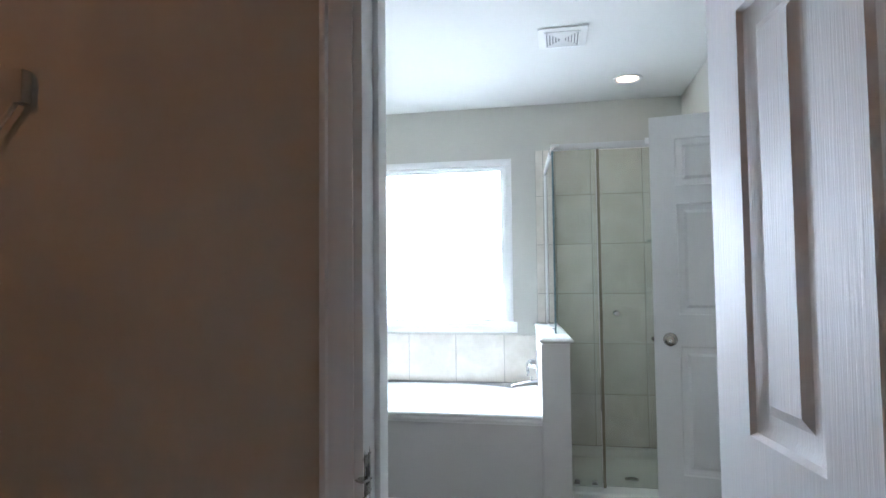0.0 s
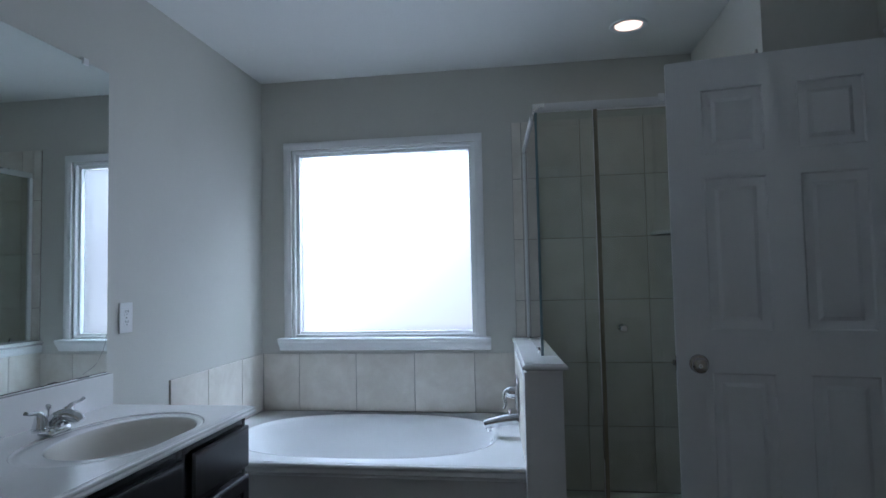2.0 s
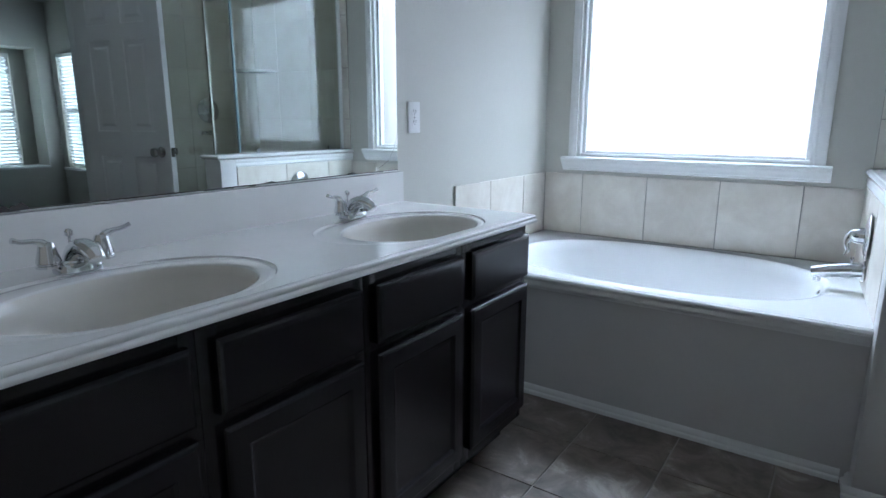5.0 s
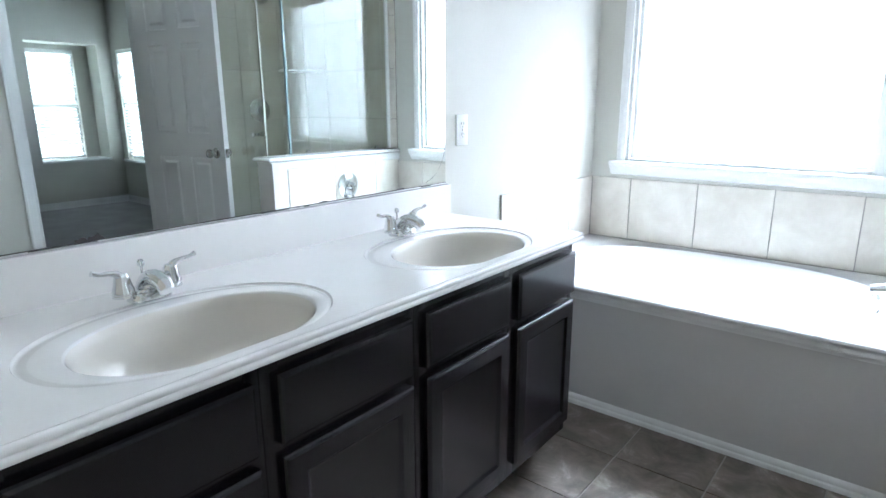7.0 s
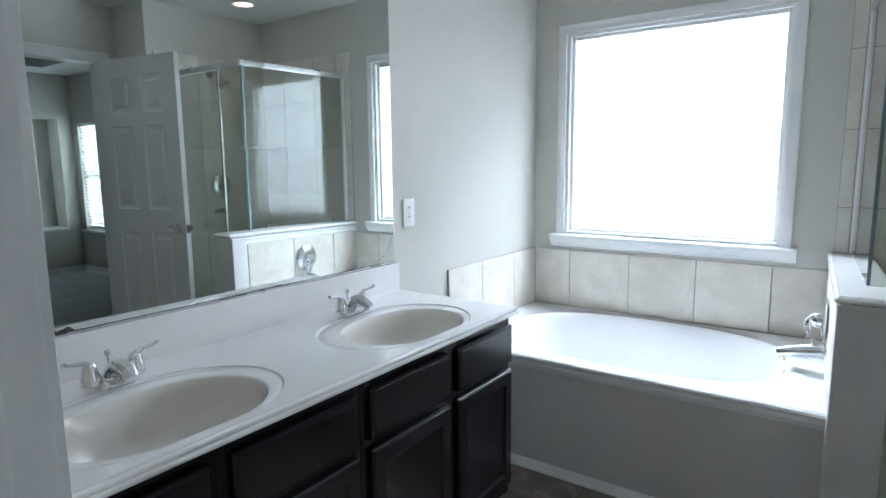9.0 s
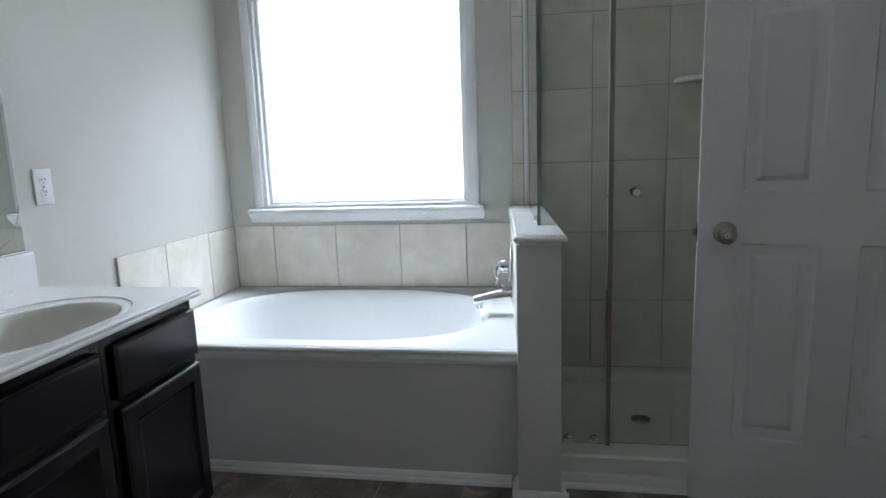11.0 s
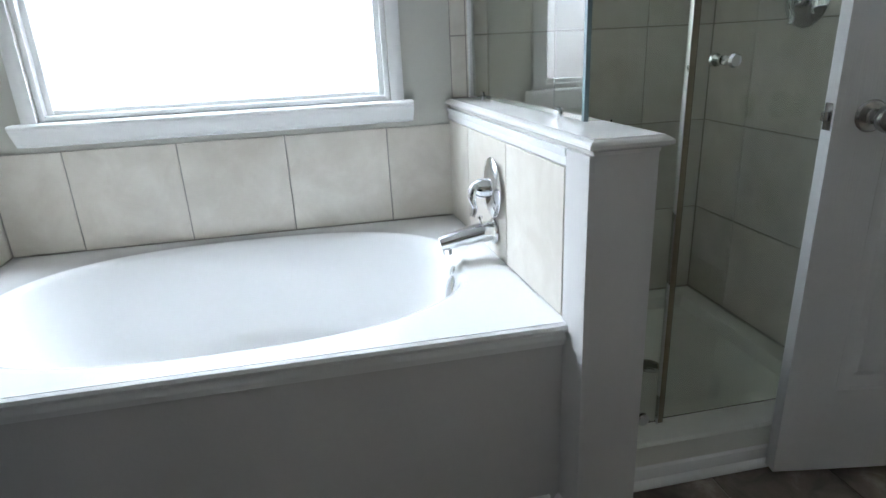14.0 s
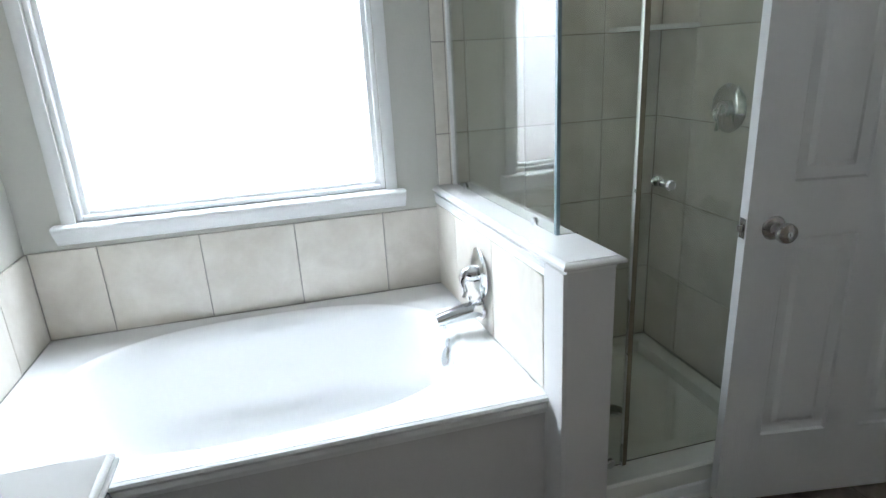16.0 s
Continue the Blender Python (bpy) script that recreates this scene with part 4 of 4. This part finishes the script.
def faucet(cx, cy):
    f = place("sink_faucet", cx, cy, CT, label="chrome two-handle centerset faucet on the white vanity top", category="faucet", group="vanity faucets")
    z = CT + 0.0005
    b = bmesh.new()
    prev = None
    for o, h in ((0, 0), (0, 0.012), (0.003, 0.018), (0.008, 0.021)):
        cur = []
        for i in range(40):
            a = 2 * math.pi * i / 40
            c, s = math.cos(a), math.sin(a)
            k = (abs(c / (0.029 - o)) ** 4 + abs(s / (0.078 - o)) ** 5) ** -0.25
            cur.append(b.verts.new((cx + k * c, cy + k * s, z + h)))
        if prev:
            for i in range(40):
                b.faces.new((prev[i], prev[(i + 1) % 40], cur[(i + 1) % 40], cur[i]))
        prev = cur
    b.faces.new(prev)
    part("base_plate", b, CHROME, f, smooth=50)
    b = bmesh.new()
    prev = None
    for y, w, h in ((-0.036, 0.012, 0.021), (-0.022, 0.017, 0.026), (-0.010, 0.021, 0.036), (0.0, 0.023, 0.041), (0.010, 0.021, 0.036), (0.022, 0.017, 0.026), (0.036, 0.012, 0.021)):
        cur = [b.verts.new((cx + w * math.cos(math.pi * i / 8), cy + y, z + 0.017 + (h - 0.017) * math.sin(math.pi * i / 8))) for i in range(9)]
        for i in range(8 if prev else 0):
            b.faces.new((prev[i], prev[i + 1], cur[i + 1], cur[i]))
        prev = cur
    part("shoulder", b, CHROME, f, smooth=60)
    part("spout", tube(arc([(cx - 0.008, cy, z + 0.012), (cx - 0.001, cy, z + 0.030), (cx + 0.016, cy, z + 0.046), (cx + 0.044, cy, z + 0.052), (cx + 0.072, cy, z + 0.046), (cx + 0.086, cy, z + 0.034)]), spread([0.025, 0.024, 0.022, 0.020, 0.018, 0.015], 31), 20, 0.95), CHROME, f)
    part("lift_rod", lathe([(0, 0), (0.003, 0), (0.003, 0.055), (0.0075, 0.058), (0.008, 0.066), (0.004, 0.071), (0, 0.072)], Matrix.Translation((cx - 0.022, cy, z + 0.012)), 16), CHROME, f)
    for s in (-1, 1):
        y = cy + s * 0.0508
        hub = part("handle_hub", lathe([(0.0225, 0.017), (0.0225, 0.022), (0.0205, 0.0235), (0.0205, 0.026), (0.022, 0.0275), (0.0215, 0.032), (0.017, 0.048), (0.0155, 0.058), (0.011, 0.066), (0, 0.068)], Matrix.Translation((cx, y, z)), 24), CHROME, f)
        part("lever", tube(arc([(cx, y, z + 0.052), (cx + 0.002, y + s * 0.008, z + 0.066), (cx + 0.003, y + s * 0.022, z + 0.072), (cx + 0.004, y + s * 0.042, z + 0.074), (cx + 0.005, y + s * 0.058, z + 0.080)]), spread([0.014, 0.010, 0.006, 0.0052, 0.0066], 25), 12, 0.85), CHROME, hub)


faucet(-1.128, SINKS[0][1] + 0.014)
faucet(-1.128, SINKS[1][1] + 0.016)

mir = place("wall_mirror", LEFT, 1.82, 0.928, label="large frameless wall mirror with a dark worn bottom edge", category="mirror")
MY0, MY1, MZ0, MZ1 = 0.96, 2.645, 0.932, 2.035
glass = part("mirror_glass", box(LEFT + 0.002, LEFT + 0.008, MY0, MY1, MZ0, MZ1), MIRROR, mir)
part("mirror_back", box(LEFT + 0.0002, LEFT + 0.0018, MY0 - 0.001, MY1 + 0.001, MZ0 - 0.001, MZ1 + 0.001), DARK, mir)
part("bottom_channel", box(LEFT + 0.0002, LEFT + 0.010, MY0, MY1, MZ0 - 0.0035, MZ0 - 0.001, 0.0005), ALUM, mir)
part("worn_silvering", box(LEFT + 0.0081, LEFT + 0.0086, MY0, MY1, MZ0, MZ0 + 0.0022), SILVERWEAR, mir)
for yy, w, h in ((1.395, 0.014, 0.011), (1.425, 0.018, 0.014), (2.06, 0.018, 0.004), (2.40, 0.022, 0.005)):
    b = bmesh.new()
    rim = [b.verts.new((LEFT + 0.0084, yy + w * math.cos(math.pi * i / 12), MZ0 + 0.0023 + h * math.sin(math.pi * i / 12) * (0.8 + 0.2 * math.cos(5 * i)))) for i in range(13)]
    b.faces.new(rim)
    part("worn_silvering", b, SILVERWEAR, mir)
for yy in (MY1 - 0.12, 1.35):
    part("mirror_clip", box(LEFT + 0.002, LEFT + 0.013, yy - 0.012, yy + 0.012, MZ1 - 0.012, MZ1 + 0.012, 0.002), PLASTIC, mir)

b = bmesh.new()
pts = arc([(0, MY1 - 0.002, 1.07), (0, MY1 - 0.012, 1.03), (0, MY1 - 0.035, 0.99), (0, MY1 - 0.06, 0.965), (0, MY1 - 0.12, 0.940)])
for p, q in zip(pts, pts[1:]):
    b.faces.new([b.verts.new((LEFT + 0.0084, v.y + d, v.z + d)) for v, d in ((p, 0), (q, 0), (q, 0.0016), (p, 0.0016))])
part("worn_silvering", b, SILVERWEAR, mir)
outlet = place("wall_outlet", LEFT, 2.752, 1.122, label="white duplex receptacle with cover plate on the greige wall", category="outlet")
part("cover_plate", box(LEFT + 0.0002, LEFT + 0.006, 2.716, 2.788, 1.064, 1.180, 0.003), PLASTIC, outlet)
for dz in (-0.0195, 0.0195):
    r = part("receptacle", lathe([(0, 0), (0.0165, 0), (0.0165, 0.0015), (0, 0.0018)], Matrix.Translation((LEFT + 0.006, 2.752, 1.122 + dz)) @ Matrix.Rotation(radians(90), 4, 'Y'), 24), PLASTIC, outlet)
    # openings are dark chips on the face, their shade put into the colour
    for dy in (-0.0063, 0.0063):
        part("slot", box(LEFT + 0.0076, LEFT + 0.0082, 2.752 + dy - 0.0012, 2.752 + dy + 0.0012, 1.122 + dz, 1.122 + dz + 0.009), DARK, r)
    part("ground_hole_shade", lathe([(0, 0), (0.0026, 0), (0, 0.0004)], Matrix.Translation((LEFT + 0.0078, 2.752, 1.122 + dz - 0.006)) @ Matrix.Rotation(radians(90), 4, 'Y'), 12), DARK, r)
part("screw", lathe([(0, 0), (0.003, 0), (0.002, 0.001), (0, 0.0012)], Matrix.Translation((LEFT + 0.006, 2.752, 1.122)) @ Matrix.Rotation(radians(90), 4, 'Y'), 12), NICKEL, outlet)

# ---------- ceiling fittings ----------
can = place("recessed_light", 0.768, 3.50, TOP, label="lit recessed ceiling light with white trim ring", category="ceiling light")
part("trim_ring", lathe([(0.062, 0.0), (0.066, -0.004), (0.084, -0.005), (0.088, -0.002), (0.088, 0.0)], Matrix.Translation((0.768, 3.50, TOP)), 40), PLASTIC, can)
part("lens", lathe([(0, -0.002), (0.040, -0.002), (0.063, -0.0005)], Matrix.Translation((0.768, 3.50, TOP)), 40), BULB, can, "warm glowing lens")
vent = place("exhaust_vent", 0.375, 2.78, TOP, label="square white slotted exhaust fan grille on the ceiling", category="vent")
VC = (0.375, 2.78)
part("grille", box(VC[0] - 0.118, VC[0] + 0.118, VC[1] - 0.125, VC[1] + 0.125, TOP - 0.010, TOP - 0.001, 0.004), PLASTIC, vent)
# flat grey sheet on the grille, coloured as the shade between slats
part("shadow_gap", box(VC[0] - 0.085, VC[0] + 0.085, VC[1] - 0.090, VC[1] + 0.090, TOP - 0.0112, TOP - 0.0102), mat("vent_slot_shade", (0.30, 0.30, 0.30), 0.8), vent)
for k in range(6):
    r, w = 0.086 - k * 0.0145, 0.009
    b = box(VC[0] - r, VC[0] + r, VC[1] - r * 1.05, VC[1] - r * 1.05 + w, TOP - 0.017, TOP - 0.0115, 0.001)
    box(VC[0] - r, VC[0] + r, VC[1] + r * 1.05 - w, VC[1] + r * 1.05, TOP - 0.017, TOP - 0.0115, 0.001, b)
    if r * 1.05 - w > 0.004:
        box(VC[0] - r, VC[0] - r + w, VC[1] - r * 1.05 + w, VC[1] + r * 1.05 - w, TOP - 0.0168, TOP - 0.0115, 0.001, b)
        box(VC[0] + r - w, VC[0] + r, VC[1] - r * 1.05 + w, VC[1] + r * 1.05 - w, TOP - 0.0168, TOP - 0.0115, 0.001, b)
    part("slat", b, PLASTIC, vent)

# ---------- closet ----------
br = place("shelf_bracket", -0.67, CLOSET_FACE, 1.60, label="painted-over wire-shelf clip with slanting brace on the closet wall", category="bracket")
part("wall_clip", box(-0.682, -0.658, CLOSET_FACE - 0.020, CLOSET_FACE + 0.004, 1.575, 1.64, 0.004), CLOSET, br)
part("brace_rod", tube([(-0.672, CLOSET_FACE - 0.012, 1.585), (-0.86, CLOSET_FACE - 0.012, 1.36)], 0.006, 10), CLOSET, br)
lamp = place("closet_lamp", -1.3, -0.25, TOP, label="warm closet ceiling bulb in a plain holder", category="ceiling light")
part("holder", lathe([(0.05, 0), (0.05, -0.02), (0.025, -0.03), (0, -0.03)], Matrix.Translation((-1.3, -0.25, TOP)), 24), PLASTIC, lamp)
part("bulb", lathe([(0, -0.13), (0.02, -0.125), (0.03, -0.10), (0.026, -0.075), (0.014, -0.05), (0.013, -0.03)], Matrix.Translation((-1.3, -0.25, TOP)), 20), glow("warm_bulb", (1.0, 0.48, 0.23), CLOSET_GLOW), lamp)

# ---------- bedroom beyond the doorway ----------
BX1, BY0, BY1 = 5.30, 0.6, 4.25
solid("bedroom_carpet", box(RIGHT + 0.12, BX1, BY0, BY1, -0.1, 0.006), CARPET, "grey cut-pile bedroom carpet", "carpet")
bm = box(RIGHT + 0.121, 2.2, BY0, BY1, 2.44, 2.5)
box(4.85, BX1, BY0, BY1, 2.44, 2.5, bm=bm)
box(2.2, 4.85, BY0, 1.2, 2.44, 2.5, bm=bm)
box(2.2, 4.85, 3.8, BY1, 2.44, 2.5, bm=bm)
box(2.15, 4.9, 1.15, 3.85, 2.68, 2.74, bm=bm)
box(2.15, 2.2, 1.15, 3.85, 2.5, 2.68, bm=bm)
box(4.85, 4.9, 1.15, 3.85, 2.5, 2.68, bm=bm)
box(2.2, 4.85, 1.15, 1.2, 2.5, 2.68, bm=bm)
box(2.2, 4.85, 3.8, 3.85, 2.5, 2.68, bm=bm)
solid("ceiling_bedroom", bm, CEIL, "white bedroom tray ceiling", "ceiling")
A0, A1, AZ0, AZ1 = 3.34, 3.93, 0.55, 1.86
NICHE = 0.30
bm = box(BX1, BX1 + NICHE + 0.12, BY0, A0, 0, 2.5)
box(BX1, BX1 + NICHE + 0.12, A1 + 0.16, BY1 + 0.12, 0, 2.5, bm=bm)
box(BX1 + NICHE, BX1 + NICHE + 0.12, A1, A1 + 0.16, 0, 2.5, bm=bm)
box(BX1, BX1 + NICHE + 0.12, A0, A1, 0, AZ0, bm=bm)
box(BX1, BX1 + NICHE, A1, A1 + 0.16, 0, AZ0, bm=bm)
box(BX1, BX1 + NICHE + 0.12, A0, A1, AZ1 + 0.06, 2.5, bm=bm)
box(BX1 + NICHE, BX1 + NICHE + 0.12, A0, A1, AZ1, AZ1 + 0.06, bm=bm)
box(BX1, BX1 + NICHE, A1, A1 + 0.16, AZ1 + 0.06, 2.5, bm=bm)
solid("wall_bedroom_far", bm, WALL, "painted bedroom wall with a window", "wall")
B0, B1 = 4.50, 5.17
bm = box(RIGHT + 0.12, B0, BY1, BY1 + 0.12, 0, 2.5)
box(B1, BX1, BY1, BY1 + 0.12, 0, 2.5, bm=bm)
box(B0, B1, BY1, BY1 + 0.12, 0, AZ0, bm=bm)
box(B0, B1, BY1, BY1 + 0.12, AZ1, 2.5, bm=bm)
solid("wall_bedroom_side", bm, WALL, "painted bedroom wall with a second window", "wall")
solid("wall_bedroom_front", box(RIGHT + 0.12, BX1, BY0 - 0.1, BY0, 0, 2.5), WALL, "plain bedroom wall", "wall")
bm = box(RIGHT + 0.122, RIGHT + 0.14, BY0, DOOR_Y0, 0, 2.5)
box(RIGHT + 0.122, RIGHT + 0.14, DOOR_Y1, BY1, 0, 2.5, bm=bm)
box(RIGHT + 0.122, RIGHT + 0.14, DOOR_Y0, DOOR_Y1, DOOR_Z, 2.5, bm=bm)
solid("wall_bedroom_near", bm, WALL, "painted bedroom side of the bathroom wall", "wall")
bm = moulding(BASE_PROFILE, (BX1, BY0, 0.006), (BX1, BY1, 0.006), (-1, 0, 0))
moulding(BASE_PROFILE, (RIGHT + 0.14, BY1, 0.006), (BX1, BY1, 0.006), (0, -1, 0), bm)
solid("baseboard_bedroom", bm, TRIM, "white bedroom baseboard", "baseboard")


def blind_window(name, axis, plane, a, b, label, deep=0.0):
    """A sash window with a sill and lowered slat blind in the wall axis = plane; inside lies towards smaller values."""
    at = (lambda u, d, z: (plane + d, u, z)) if axis == 'x' else (lambda u, d, z: (u, plane + d, z))

    def bar(u0, u1, d0, d1, z0, z1, bevel=0.0, bm=None):
        p, q = at(u0, d0, z0), at(u1, d1, z1)
        return box(min(p[0], q[0]), max(p[0], q[0]), min(p[1], q[1]), max(p[1], q[1]), z0, z1, bevel, bm)
    w = place(name, *at((a + b) / 2, 0, AZ0), label=label, category="window", kind="structure")
    f = bar(a, a + 0.03, 0.05, 0.11, AZ0, AZ1, 0.003)
    bar(b - 0.03, b, 0.05, 0.11, AZ0, AZ1, 0.003, f)
    for z in (AZ0, AZ1 - 0.03, (AZ0 + AZ1) / 2 - 0.015):
        bar(a + 0.03, b - 0.03, 0.051, 0.109, z, z + 0.03, 0.003, f)
    part("window_frame", f, PLASTIC, w)
    g = bar(a + 0.03, b - 0.03, 0.078, 0.082, AZ0 + 0.03, AZ1 - 0.03)
    pane2 = part("pane", g, GLASS, w)
    pane2.visible_shadow = False
    part("window_sill", bar(a - (0 if deep else 0.05), b + (0.158 if deep else 0.05), -0.05 - deep, 0.05, AZ0 + 0.001 if deep else AZ0 - 0.03, AZ0 + 0.026 if deep else AZ0 - 0.002, 0.004), TRIM, w)
    bl = part("blind_headrail", bar(a + 0.004, b - 0.004, 0.0, 0.045, AZ1 - 0.045, AZ1 - 0.002, 0.003), PLASTIC, w)
    z = AZ1 - 0.07
    while z > AZ0 + 0.03:
        s = bar(a + 0.006, b - 0.006, 0.004, 0.044, z - 0.001, z + 0.001)
        bmesh.ops.rotate(s, verts=s.verts, cent=at((a + b) / 2, 0.024, z), matrix=Matrix.Rotation(radians(34 if axis == 'x' else -34), 3, 'Y' if axis == 'x' else 'X'))
        part("slat", s, PLASTIC, bl)
        z -= 0.040


blind_window("window_2", 'x', BX1 + NICHE, A0, A1, "white bedroom sash window with lowered slat blinds in a deep reveal", NICHE)
blind_window("window_3", 'y', BY1, B0, B1, "white bedroom sash window with closed-looking slat blinds")
yard = backdrop_mat("yard_glow", (0.90, 0.97, 1.0), (0.66, 0.70, 0.70), 12.0, (0, 0, 1), 1.2, 0.6)
solid("backdrop_yard_far", box(15.0, 15.02, -3.0, 16.0, -0.5, 9.0), yard, "bright yard and sky beyond the bedroom window", "backdrop")
solid("backdrop_yard_side", box(2.6, 7.0, 5.6, 5.62, -0.5, 4.5), yard, "bright yard and sky beyond the bedroom window", "backdrop")

house = place("neighbour_house", 11.0, 7.6, 0, label="pale neighbouring house with a gabled roof beyond the yard", category="house")
part("wall", box(9.6, 12.4, 5.4, 10.0, 0, 2.3), mat("pale_siding", (0.62, 0.60, 0.56), 0.8, vary=0.06, scale=8), house)
b = bmesh.new()
ends = [[b.verts.new((x, y, z)) for y, z in ((5.1, 2.25), (7.7, 3.7), (10.3, 2.25))] for x in (9.4, 12.6)]
b.faces.new(ends[0]), b.faces.new(ends[1][::-1])
for i in range(3):
    b.faces.new((ends[0][i], ends[0][(i + 1) % 3], ends[1][(i + 1) % 3], ends[1][i]))
part("roof", b, mat("grey_shingle", (0.36, 0.34, 0.32), 0.9, vary=0.2, scale=10), house)
solid("ground", box(-40, 60, -40, 60, -0.35, -0.15), mat("yard_grass", (0.09, 0.12, 0.04), 0.9, vary=0.3, scale=2), "grass yard outside the house", "ground")

# ---------- tiles: pieces of walls and floor ----------
PITCH = 0.335
tile_row(wall_window, 'y', BACK - 0.010, -1, cuts(LEFT + 0.010, HX0 - 0.010, -0.370, PITCH), [TZ + 0.002, SPLASH], TILE)
tile_row(wall_left, 'x', LEFT + 0.010, 1, cuts(3.030, BACK - 0.011, 3.330, PITCH), [TZ + 0.002, SPLASH], TILE)
tile_row(half, 'x', HX0 - 0.010, -1, cuts(3.034, BACK - 0.011, 3.375, PITCH), [TZ + 0.002, SPLASH + 0.012], TILE)
ROWS_Z = cuts(0.116, 2.10, 0.452, 0.333)
tile_row(wall_window, 'y', BACK - 0.010, -1, cuts(0.330, SX1, 0.565, 0.333), ROWS_Z, TILE)
tile_row(wall_window, 'y', BACK - 0.010, -1, [HX0 - 0.030, GX - 0.052, 0.330], cuts(CAP_Z, 2.10, 0.452, 0.333), TILE)
tile_row(wall_shower, 'x', SHOWER - 0.010, -1, cuts(3.045, BACK - 0.011, 3.365, 0.333), ROWS_Z, TILE)
tile_row(half, 'x', HX1 + 0.009, 1, cuts(3.12, BACK - 0.011, 3.365, 0.333), cuts(0.118, CAP_Z - 0.034, 0.452, 0.333), TILE)
tile_row(floor, 'z', 0.0, 1, cuts(LEFT, RIGHT, 0.043, 0.3065), cuts(FRONT, 3.045, 2.745, 0.3065), VINYL, thick=0.004, gap=0.005, name="floor_tile", chamfer=0.0006)
for ob in half.children:
    if ob.name.startswith("tile"):
        ob.location.x += LEAN * (ob.location.y - 3.36)
        ob.rotation_euler.z = math.atan(-LEAN)
